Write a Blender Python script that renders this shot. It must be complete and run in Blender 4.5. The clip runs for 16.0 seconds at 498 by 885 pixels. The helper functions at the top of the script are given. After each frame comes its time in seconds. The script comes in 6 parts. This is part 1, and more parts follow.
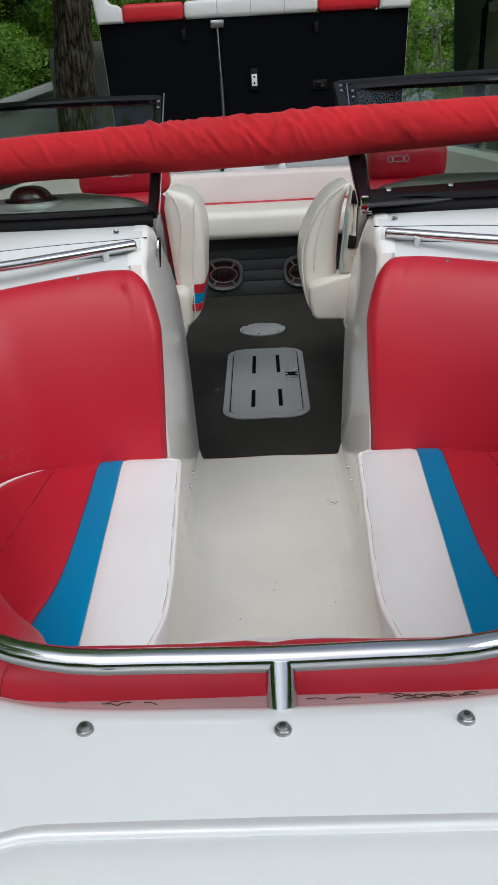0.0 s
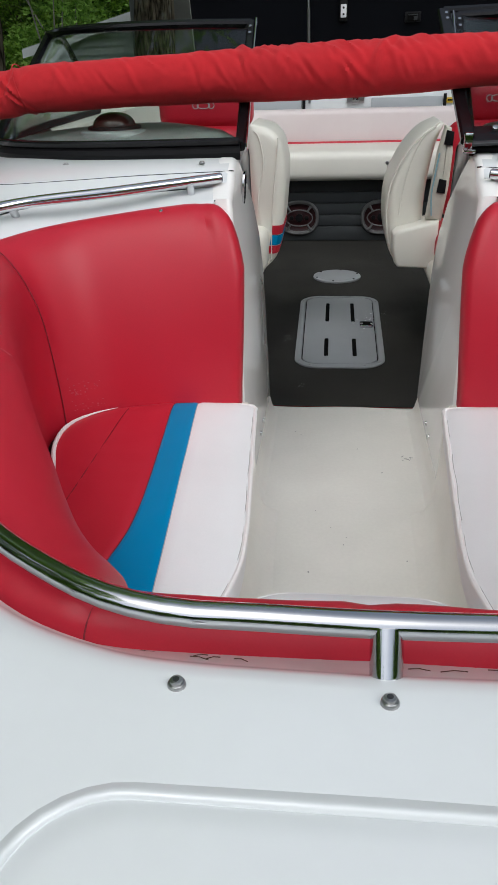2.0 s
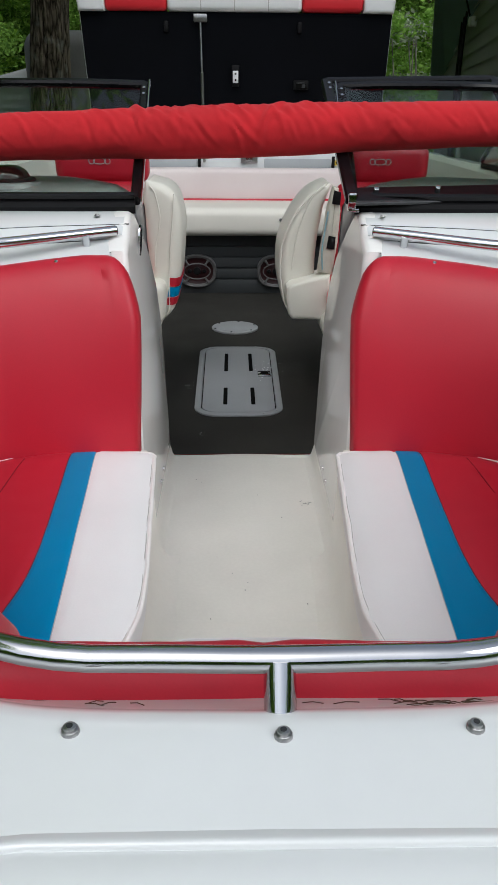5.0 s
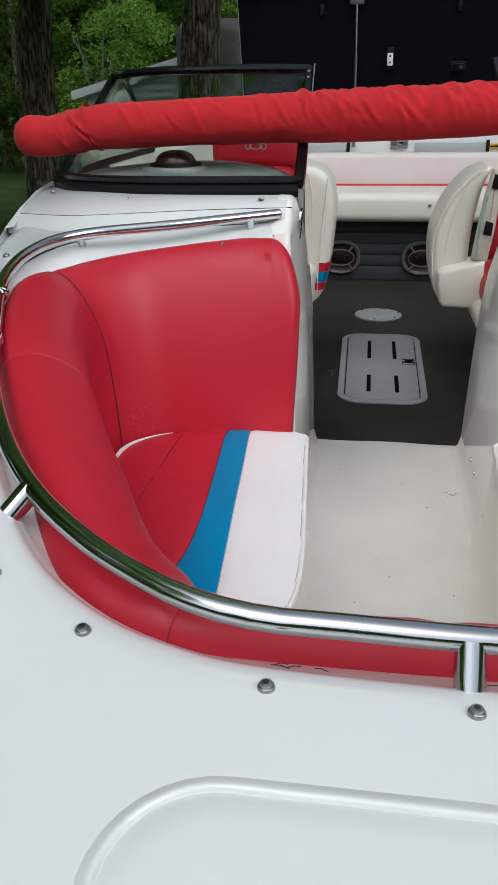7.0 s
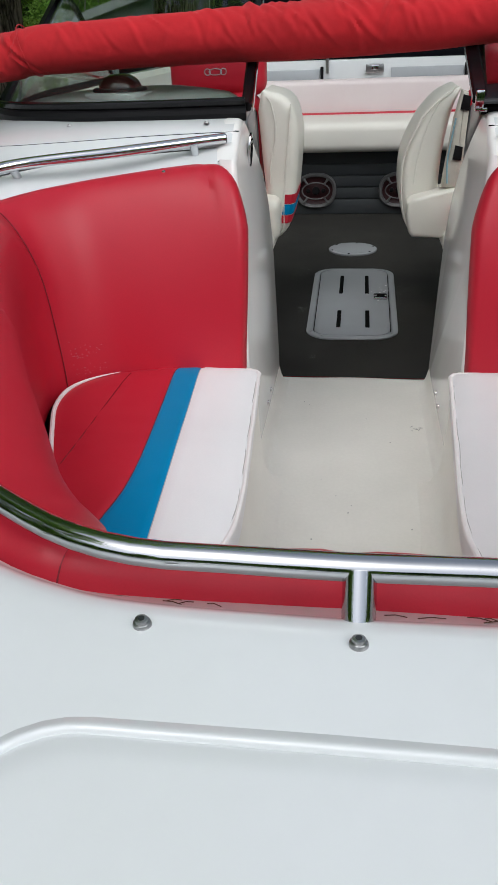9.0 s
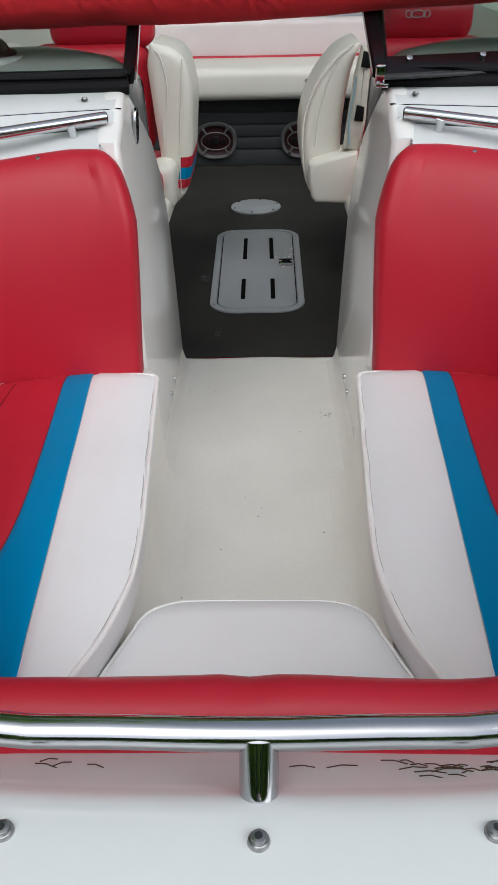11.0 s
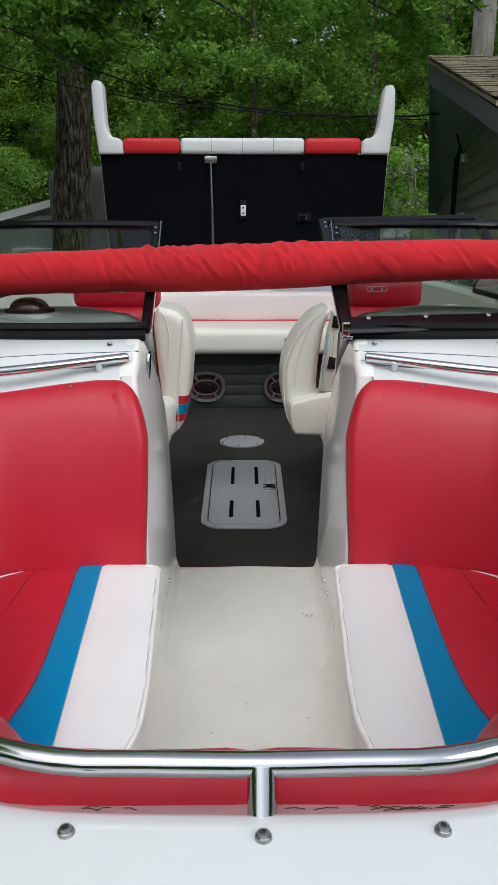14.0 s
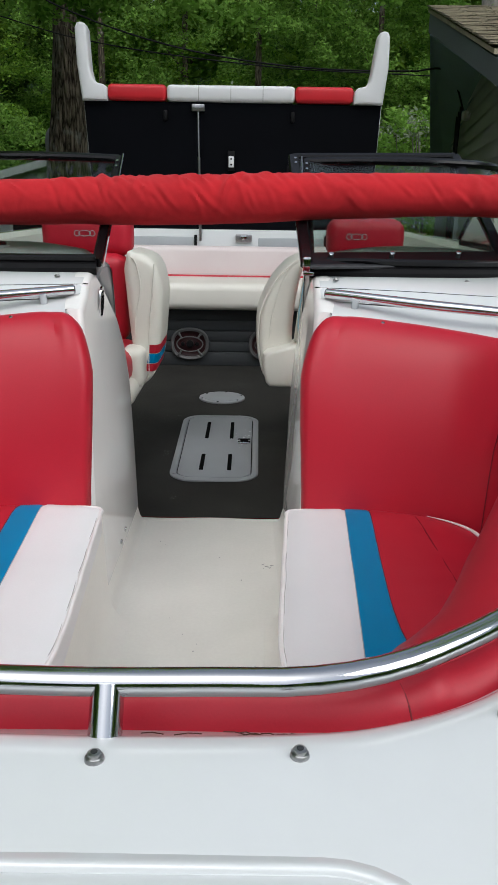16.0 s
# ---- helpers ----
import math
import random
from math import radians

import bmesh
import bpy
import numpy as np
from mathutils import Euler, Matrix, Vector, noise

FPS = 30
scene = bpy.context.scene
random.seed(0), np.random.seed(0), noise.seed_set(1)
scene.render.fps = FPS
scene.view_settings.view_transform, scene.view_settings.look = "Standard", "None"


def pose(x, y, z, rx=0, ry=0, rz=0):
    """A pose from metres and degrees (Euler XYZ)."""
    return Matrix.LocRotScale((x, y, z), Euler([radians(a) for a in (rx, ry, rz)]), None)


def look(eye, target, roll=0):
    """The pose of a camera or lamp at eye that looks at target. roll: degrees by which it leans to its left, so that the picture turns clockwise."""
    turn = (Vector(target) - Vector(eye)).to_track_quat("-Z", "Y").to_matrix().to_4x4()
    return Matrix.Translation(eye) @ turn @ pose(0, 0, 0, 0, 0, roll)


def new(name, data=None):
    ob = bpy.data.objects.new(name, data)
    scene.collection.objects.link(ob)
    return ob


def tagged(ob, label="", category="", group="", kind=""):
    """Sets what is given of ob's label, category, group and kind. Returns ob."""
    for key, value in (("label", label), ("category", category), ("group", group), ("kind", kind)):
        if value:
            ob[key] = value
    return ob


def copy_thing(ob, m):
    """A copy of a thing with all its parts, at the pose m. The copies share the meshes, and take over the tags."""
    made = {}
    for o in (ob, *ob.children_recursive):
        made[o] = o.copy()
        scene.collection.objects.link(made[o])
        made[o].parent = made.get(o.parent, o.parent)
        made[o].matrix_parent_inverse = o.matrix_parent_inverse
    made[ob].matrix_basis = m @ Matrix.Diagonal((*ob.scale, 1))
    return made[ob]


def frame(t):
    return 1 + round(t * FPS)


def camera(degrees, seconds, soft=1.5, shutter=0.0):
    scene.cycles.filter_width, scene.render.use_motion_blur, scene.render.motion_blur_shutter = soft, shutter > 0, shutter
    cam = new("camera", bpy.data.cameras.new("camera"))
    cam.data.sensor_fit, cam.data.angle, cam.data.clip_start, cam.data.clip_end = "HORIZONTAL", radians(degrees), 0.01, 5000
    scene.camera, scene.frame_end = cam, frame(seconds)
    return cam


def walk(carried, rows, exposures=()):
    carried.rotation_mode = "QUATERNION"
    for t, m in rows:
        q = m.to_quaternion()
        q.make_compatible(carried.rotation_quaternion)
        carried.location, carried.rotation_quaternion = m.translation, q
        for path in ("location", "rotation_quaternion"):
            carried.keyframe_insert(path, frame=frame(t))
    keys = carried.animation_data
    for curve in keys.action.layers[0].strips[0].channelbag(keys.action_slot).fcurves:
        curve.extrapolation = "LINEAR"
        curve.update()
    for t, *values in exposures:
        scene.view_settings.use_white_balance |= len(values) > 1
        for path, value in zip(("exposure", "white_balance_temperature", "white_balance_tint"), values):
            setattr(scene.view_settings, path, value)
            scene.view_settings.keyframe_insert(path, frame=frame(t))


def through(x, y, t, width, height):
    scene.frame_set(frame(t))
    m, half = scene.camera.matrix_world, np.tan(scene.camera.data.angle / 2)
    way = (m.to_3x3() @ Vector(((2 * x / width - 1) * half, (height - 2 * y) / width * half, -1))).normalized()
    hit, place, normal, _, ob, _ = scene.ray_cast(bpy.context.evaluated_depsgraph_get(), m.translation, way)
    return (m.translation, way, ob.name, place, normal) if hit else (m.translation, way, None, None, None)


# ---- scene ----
cam = camera(36.2, 16.0, soft=0.9)
PATH = [
    (0, (0.009, 0.186, 0.99), (-0.053, 2.02, 0.196), -3.1),
    (0.5, (-0.007, 0.2, 0.979), (-0.109, 1.999, 0.112), -2.0),
    (1, (-0.037, 0.198, 0.976), (-0.247, 1.97, 0.073), -1.6),
    (1.5, (-0.06, 0.206, 0.971), (-0.345, 1.965, 0.063), -2.0),
    (2, (-0.038, 0.231, 0.966), (-0.247, 2.0, 0.057), -1.8),
    (2.5, (-0.009, 0.239, 0.966), (-0.045, 2.028, 0.072), -0.9),
    (3, (0.001, 0.227, 0.973), (0.083, 2.03, 0.111), -0.3),
    (3.2, (0.001, 0.224, 0.972), (0.109, 2.033, 0.126), -0.1),
    (5.3, (-0.032, 0.214, 0.963), (-0.02, 2.05, 0.171), 0.4),
    (5.5, (-0.035, 0.215, 0.96), (-0.048, 2.05, 0.165), 0.3),
    (6, (-0.052, 0.211, 0.96), (-0.139, 2.039, 0.152), 0.2),
    (6.5, (-0.074, 0.205, 0.96), (-0.255, 2.023, 0.145), -0.2),
    (7, (-0.085, 0.194, 0.961), (-0.367, 1.996, 0.141), -0.8),
    (7.5, (-0.088, 0.185, 0.962), (-0.445, 1.972, 0.136), -1.5),
    (8, (-0.091, 0.188, 0.962), (-0.477, 1.963, 0.126), -2.0),
    (8.5, (-0.063, 0.203, 0.949), (-0.408, 1.971, 0.079), -2.3),
    (9, (-0.002, 0.235, 0.928), (-0.265, 1.975, -0.022), -2.3),
    (9.5, (0.0, 0.278, 0.952), (-0.183, 1.964, -0.109), -1.9),
    (10, (0.013, 0.422, 0.998), (-0.11, 2.043, -0.167), -1.7),
    (10.2, (0.012, 0.451, 0.995), (-0.093, 2.053, -0.198), -1.6),
    (12.3, (0.016, 0.204, 1.006), (0.047, 2.072, 0.29), -0.9),
    (12.5, (0.006, 0.195, 1.005), (0.038, 2.081, 0.34), -0.7),
    (13, (-0.006, 0.176, 1.003), (0.018, 2.09, 0.422), -0.4),
    (13.5, (-0.005, 0.159, 1.005), (0.012, 2.085, 0.465), -0.2),
    (14, (-0.006, 0.145, 1.004), (0.006, 2.076, 0.482), -0.0),
    (14.5, (-0.003, 0.148, 0.997), (-0.005, 2.079, 0.475), 0.0),
    (15, (0.006, 0.155, 0.981), (-0.005, 2.081, 0.443), 0.1),
    (15.5, (0.058, 0.221, 0.945), (0.043, 2.139, 0.377), 0.5),
    (16, (0.107, 0.202, 0.919), (0.113, 2.111, 0.322), 0.9),
]
walk(cam, [(t, look(eye, target, roll)) for t, eye, target, roll in PATH], [(0, -0.12, 6120, 8), (9.2, -0.10, 6120, 8), (10.1, -0.2, 6120, 8), (12.4, -0.04, 6120, 8), (14.5, 0.02, 6120, 8), (16, -0.06, 6120, 8)])

SKY, SUN = 0.165, 1.5
# ---------------------------------------------------------------- light
world = bpy.data.worlds.new("sky")
scene.world = world
world.use_nodes = True
wn = world.node_tree.nodes
sky = wn.new("ShaderNodeTexSky")
sky.sky_type, sky.sun_disc = "NISHITA", False
sky.sun_elevation, sky.sun_rotation = radians(58), radians(200)
sky.dust_density, sky.air_density = 4.0, 1.0
pale = wn.new("ShaderNodeHueSaturation")
pale.inputs["Saturation"].default_value = 0.45
world.node_tree.links.new(sky.outputs[0], pale.inputs["Color"])
world.node_tree.links.new(pale.outputs[0], wn["Background"].inputs[0])
wn["Background"].inputs[1].default_value = SKY
sun_data = bpy.data.lights.new("sun", "SUN")
sun_data.energy, sun_data.angle, sun_data.color = SUN, radians(40), (1.0, 0.96, 0.9)
sun = new("sun", sun_data)
sun.matrix_world = look((8.5, -4.0, 8), (0, 1.2, 0))

# ---------------------------------------------------------------- helpers


def material(name, base, rough=0.5, metal=0.0, coat=0.0, vary=0.12, scale=6.0, fine=300.0, bump=0.05, dist=0.001, spec=0.5, tint=None, sheen=0.0, stretch=None):
    """A procedural surface: broad stains and fine grain in colour, roughness and relief."""
    m = bpy.data.materials.new(name)
    m.use_nodes = True
    n, l = m.node_tree.nodes, m.node_tree.links
    p = n["Principled BSDF"]
    p.inputs["Metallic"].default_value = metal
    p.inputs["Coat Weight"].default_value = coat
    p.inputs["Coat Roughness"].default_value = 0.12
    p.inputs["Specular IOR Level"].default_value = spec
    p.inputs["Sheen Weight"].default_value = sheen
    co = n.new("ShaderNodeTexCoord")
    src = co.outputs["Object"]
    if stretch:
        mp = n.new("ShaderNodeMapping")
        mp.inputs["Scale"].default_value = stretch
        l.new(src, mp.inputs[0])
        src = mp.outputs[0]
    big = n.new("ShaderNodeTexNoise")
    big.inputs["Scale"].default_value, big.inputs["Detail"].default_value = scale, 6
    l.new(src, big.inputs["Vector"])
    small = n.new("ShaderNodeTexNoise")
    small.inputs["Scale"].default_value, small.inputs["Detail"].default_value = fine, 3
    l.new(src, small.inputs["Vector"])
    ramp = n.new("ShaderNodeValToRGB")
    e = ramp.color_ramp.elements
    dark = [c * (1 - vary) for c in base]
    light = tint or [min(1, c * (1 + vary * 0.6)) for c in base]
    e[0].position, e[0].color = 0.3, (*dark, 1)
    e[1].position, e[1].color = 0.72, (*light, 1)
    mix = n.new("ShaderNodeMix")
    mix.inputs[0].default_value = 0.3
    l.new(big.outputs[0], mix.inputs[2])
    l.new(small.outputs[0], mix.inputs[3])
    l.new(mix.outputs[0], ramp.inputs[0])
    l.new(ramp.outputs[0], p.inputs["Base Color"])
    mr = n.new("ShaderNodeMapRange")
    mr.inputs[3].default_value, mr.inputs[4].default_value = max(0.02, rough * 0.85), min(1, rough * 1.18)
    l.new(big.outputs[0], mr.inputs[0])
    l.new(mr.outputs[0], p.inputs["Roughness"])
    if bump:
        b = n.new("ShaderNodeBump")
        b.inputs["Strength"].default_value, b.inputs["Distance"].default_value = bump, dist
        l.new(small.outputs[0], b.inputs["Height"])
        l.new(b.outputs[0], p.inputs["Normal"])
    return m


def glass_material(name, colour):
    m = bpy.data.materials.new(name)
    m.use_nodes = True
    p = m.node_tree.nodes["Principled BSDF"]
    p.inputs["Base Color"].default_value = (*colour, 1)
    p.inputs["Transmission Weight"].default_value = 1.0
    p.inputs["Roughness"].default_value = 0.015
    p.inputs["IOR"].default_value = 1.22
    return m


def leaf_material(name, dark, light, through=0.35):
    m = bpy.data.materials.new(name)
    m.use_nodes = True
    n, l = m.node_tree.nodes, m.node_tree.links
    p = n["Principled BSDF"]
    p.inputs["Roughness"].default_value = 0.6
    p.inputs["Specular IOR Level"].default_value = 0.15
    geo = n.new("ShaderNodeNewGeometry")
    ramp = n.new("ShaderNodeValToRGB")
    e = ramp.color_ramp.elements
    e[0].color, e[1].color = (*dark, 1), (*light, 1)
    l.new(geo.outputs["Random Per Island"], ramp.inputs[0])
    l.new(ramp.outputs[0], p.inputs["Base Color"])
    tr = n.new("ShaderNodeBsdfTranslucent")
    l.new(ramp.outputs[0], tr.inputs[0])
    mix = n.new("ShaderNodeMixShader")
    mix.inputs[0].default_value = through
    l.new(p.outputs[0], mix.inputs[1])
    l.new(tr.outputs[0], mix.inputs[2])
    l.new(mix.outputs[0], n["Material Output"].inputs[0])
    return m


def part(name, bm, mat_, parent=None, label="", smooth=True):
    """Links a bmesh as one mesh object, under parent where one is given."""
    bmesh.ops.recalc_face_normals(bm, faces=bm.faces)
    me = bpy.data.meshes.new(name)
    bm.to_mesh(me)
    bm.free()
    me.materials.append(mat_)
    if smooth:
        for f in me.polygons:
            f.use_smooth = True
        me.set_sharp_from_angle(angle=radians(42))
    ob = new(name, me)
    if parent is not None:
        ob.parent = parent
    if label:
        ob["label"] = label
    return ob


def mesh_part(name, verts, faces, mat_, parent=None, label="", smooth=True):
    bm = bmesh.new()
    vs = [bm.verts.new(v) for v in verts]
    for f in faces:
        try:
            bm.faces.new([vs[i] for i in f])
        except ValueError:
            pass
    return part(name, bm, mat_, parent, label, smooth)


def thing(name, at=(0, 0, 0), label="", category="", group="", kind=""):
    ob = new(name)
    ob.location = at
    ob.empty_display_size = 0.1
    return tagged(ob, label, category, group, kind)


def rbox(x0, x1, y0, y1, z0, z1, r=0.01, seg=3, bm=None):
    """A box with rounded edges."""
    bm = bm or bmesh.new()
    before = set(bm.verts)
    got = bmesh.ops.create_cube(bm, size=1.0, matrix=Matrix.Translation(((x0 + x1) / 2, (y0 + y1) / 2, (z0 + z1) / 2)) @ Matrix.Diagonal((x1 - x0, y1 - y0, z1 - z0, 1)))
    vs = got["verts"]
    edges = {e for v in vs for e in v.link_edges}
    if r > 0:
        bmesh.ops.bevel(bm, geom=list(edges), offset=r, segments=seg, profile=0.5, affect="EDGES")
    return bm


def disc(c, r, h, axis="z", n=24, bevel=0.0, bm=None, r2=None):
    """A short cylinder or cone at c along an axis."""
    bm = bm or bmesh.new()
    turn = {"z": Matrix(), "y": Matrix.Rotation(radians(90), 4, "X"), "x": Matrix.Rotation(radians(90), 4, "Y")}[axis] if isinstance(axis, str) else Vector(axis).to_track_quat("Z", "Y").to_matrix().to_4x4()
    got = bmesh.ops.create_cone(bm, cap_ends=True, segments=n, radius1=r, radius2=r if r2 is None else r2, depth=h, matrix=Matrix.Translation(c) @ turn)
    if bevel:
        es = [e for e in {e for v in got["verts"] for e in v.link_edges} if any(len(f.verts) > 4 for f in e.link_faces)]
        bmesh.ops.bevel(bm, geom=es, offset=bevel, segments=2, profile=0.5, affect="EDGES")
    return bm


def smooth_line(points, n):
    """n points at even steps along a smooth curve through the points."""
    pts = [Vector(p) for p in points]
    ext = [2 * pts[0] - pts[1], *pts, 2 * pts[-1] - pts[-2]]
    dense = []
    for i in range(1, len(ext) - 2):
        a, b, c, d = ext[i - 1 : i + 3]
        for k in range(16):
            t = k / 16
            dense.append(0.5 * (2 * b + (c - a) * t + (2 * a - 5 * b + 4 * c - d) * t * t + (3 * b - a - 3 * c + d) * t**3))
    dense.append(pts[-1])
    run = [0.0]
    for a, b in zip(dense, dense[1:]):
        run.append(run[-1] + (b - a).length)
    out, j = [], 0
    for i in range(n):
        want = run[-1] * i / (n - 1)
        while j < len(run) - 2 and run[j + 1] < want:
            j += 1
        t = (want - run[j]) / max(1e-9, run[j + 1] - run[j])
        out.append(dense[j].lerp(dense[j + 1], min(1, t)))
    return out


def by_key(points, n):
    """n points along a smooth curve, with the same number of steps between each pair of given points."""
    pts = [Vector(p) for p in points]
    ext = [2 * pts[0] - pts[1], *pts, 2 * pts[-1] - pts[-2]]
    out = []
    for i in range(1, len(ext) - 2):
        a, b, c, d = ext[i - 1 : i + 3]
        for k in range(n):
            t = k / n
            out.append(0.5 * (2 * b + (c - a) * t + (2 * a - 5 * b + 4 * c - d) * t * t + (3 * b - a - 3 * c + d) * t**3))
    out.append(pts[-1])
    return out


def tube_mesh(points, r, n=14, bm=None, wob=None):
    """A round bar along points; r may be a number or a list."""
    bm = bm or bmesh.new()
    rings, side = [], None
    for i, p in enumerate(points):
        p = Vector(p)
        d = (Vector(points[min(i + 1, len(points) - 1)]) - Vector(points[max(i - 1, 0)])).normalized()
        if side is None:
            side = d.cross(Vector((0, 0, 1)) if abs(d.z) < 0.9 else Vector((1, 0, 0))).normalized()
        side = (side - d * side.dot(d)).normalized()
        up = d.cross(side)
        rad = r[i] if isinstance(r, (list, tuple)) else r
        ring = []
        for k in range(n):
            a = 2 * math.pi * k / n
            q = p + (side * math.cos(a) + up * math.sin(a)) * rad
            if wob:
                q = wob(q, p, i, a)
            ring.append(bm.verts.new(q))
        rings.append(ring)
    for a, b in zip(rings, rings[1:]):
        for k in range(n):
            bm.faces.new((a[k], a[(k + 1) % n], b[(k + 1) % n], b[k]))
    bm.faces.new(rings[0][::-1])
    bm.faces.new(rings[-1])
    return bm


def loft(rows, bm=None, close=False):
    """A surface over rows of points, all of one length."""
    bm = bm or bmesh.new()
    vs = [[bm.verts.new(p) for p in row] for row in rows]
    for a, b in zip(vs, vs[1:]):
        m = len(a)
        for k in range(m if close else m - 1):
            q = (a[k], a[(k + 1) % m], b[(k + 1) % m], b[k])
            if len({tuple(round(c, 5) for c in v.co) for v in q}) > 2:
                bm.faces.new(q)
    return bm


def slab(outline, depth, axis="y", bevel=0.01, seg=3, bm=None):
    """A plate: the outline (points in 3D, in one plane) drawn out by the vector depth, edges rounded."""
    bm = bm or bmesh.new()
    vs = [bm.verts.new(p) for p in outline]
    f = bm.faces.new(vs)
    got = bmesh.ops.extrude_face_region(bm, geom=[f])
    moved = [v for v in got["geom"] if isinstance(v, bmesh.types.BMVert)]
    bmesh.ops.translate(bm, verts=moved, vec=depth)
    if bevel:
        tops = [e for e in bm.edges if any(len(q.verts) > 4 or len(outline) == 4 for q in e.link_faces) and (len({v in moved for v in e.verts}) == 1)]
        bmesh.ops.bevel(bm, geom=tops, offset=bevel, segments=seg, profile=0.5, affect="EDGES")
    return bm


def mirror(points, s):
    return [(s * p[0], p[1], p[2]) for p in points]


# ---------------------------------------------------------------- materials
gelcoat = material("white_gelcoat", (0.71, 0.735, 0.742), 0.16, coat=0.6, vary=0.03, scale=2.5, fine=40, bump=0.02, dist=0.0006)
gel_floor = material("cream_gelcoat", (0.79, 0.77, 0.715), 0.34, coat=0.15, vary=0.07, scale=5, fine=120, bump=0.04, dist=0.0006, tint=(0.83, 0.81, 0.755))
gel_wall = material("offwhite_gelcoat", (0.85, 0.845, 0.825), 0.07, vary=0.04, scale=3, fine=14, bump=0.015, dist=0.001, spec=0.65)
red_vinyl = material("red_vinyl", (0.47, 0.012, 0.030), 0.42, vary=0.10, scale=3.5, fine=420, bump=0.12, dist=0.0006, spec=0.40)
bright_red_vinyl = material("bright_red_vinyl", (0.62, 0.018, 0.028), 0.4, vary=0.08, scale=5, fine=420, bump=0.1, dist=0.0006, spec=0.4)
blue_vinyl = material("blue_vinyl", (0.0, 0.205, 0.43), 0.5, vary=0.08, scale=5, fine=420, bump=0.1, dist=0.0006, spec=0.16)
# white vinyl with a faint pink tint
pinkish_vinyl = material("pinkish_white_vinyl", (0.76, 0.655, 0.655), 0.42, vary=0.06, scale=4, fine=380, bump=0.10, dist=0.0006, tint=(0.78, 0.71, 0.70))
white_vinyl = material("white_vinyl", (0.78, 0.785, 0.795), 0.42, vary=0.05, scale=5, fine=380, bump=0.10, dist=0.0006)
cream_vinyl = material("cream_vinyl", (0.74, 0.72, 0.65), 0.38, vary=0.06, scale=6, fine=380, bump=0.1, dist=0.0006)
piping_white = material("white_piping", (0.80, 0.79, 0.78), 0.4, vary=0.06, scale=30, bump=0.05)
seam_dark = material("dark_stitching", (0.19, 0.010, 0.018), 0.7, vary=0.2, scale=80, bump=0)
seam_grey = material("grey_stitching", (0.42, 0.41, 0.40), 0.7, vary=0.2, scale=80, bump=0)
canvas = material("red_canvas", (0.52, 0.019, 0.026), 0.85, vary=0.16, scale=7, fine=60, bump=0.35, dist=0.003, sheen=0.1, spec=0.2)
carpet_mat = material("grey_carpet", (0.040, 0.039, 0.036), 0.95, vary=0.45, scale=2.6, tint=(0.054, 0.052, 0.047), fine=900, bump=0.6, dist=0.003, spec=0.1)
chrome = material("polished_steel", (0.56, 0.57, 0.58), 0.09, metal=1.0, vary=0.04, scale=30, bump=0)
steel = material("dull_steel", (0.42, 0.42, 0.42), 0.32, metal=1.0, vary=0.3, scale=160, bump=0.05)
black_metal = material("black_aluminium", (0.006, 0.006, 0.007), 0.2, vary=0.2, scale=20, bump=0.02, spec=0.22)
steel_dark = material("dark_worn_metal", (0.05, 0.052, 0.055), 0.35, metal=0.4, vary=0.3, scale=60, bump=0.03)
rubber = material("black_rubber", (0.007, 0.007, 0.008), 0.55, vary=0.2, scale=30, bump=0.1, spec=0.16)
black_board = material("black_board", (0.0035, 0.004, 0.006), 0.75, vary=0.3, scale=3, fine=250, bump=0.1, spec=0.06)
grey_plastic = material("grey_plastic", (0.33, 0.345, 0.36), 0.42, vary=0.08, scale=12, fine=250, bump=0.06)
dash_grey = material("grey_dash_paint", (0.215, 0.228, 0.235), 0.35, coat=0.3, vary=0.12, scale=5, fine=150, bump=0.04)
panel_grey = material("charcoal_panel_vinyl", (0.035, 0.040, 0.043), 0.6, vary=0.2, scale=6, fine=300, bump=0.15, dist=0.001)
smoke_dome = material("smoked_dome", (0.03, 0.012, 0.01), 0.12, coat=0.6, vary=0.2, scale=12, bump=0)
glass = glass_material("tinted_glass", (0.74, 0.82, 0.78))
dark_gap = material("dark_gap", (0.006, 0.006, 0.006), 0.95, vary=0.2, bump=0, spec=0.02)


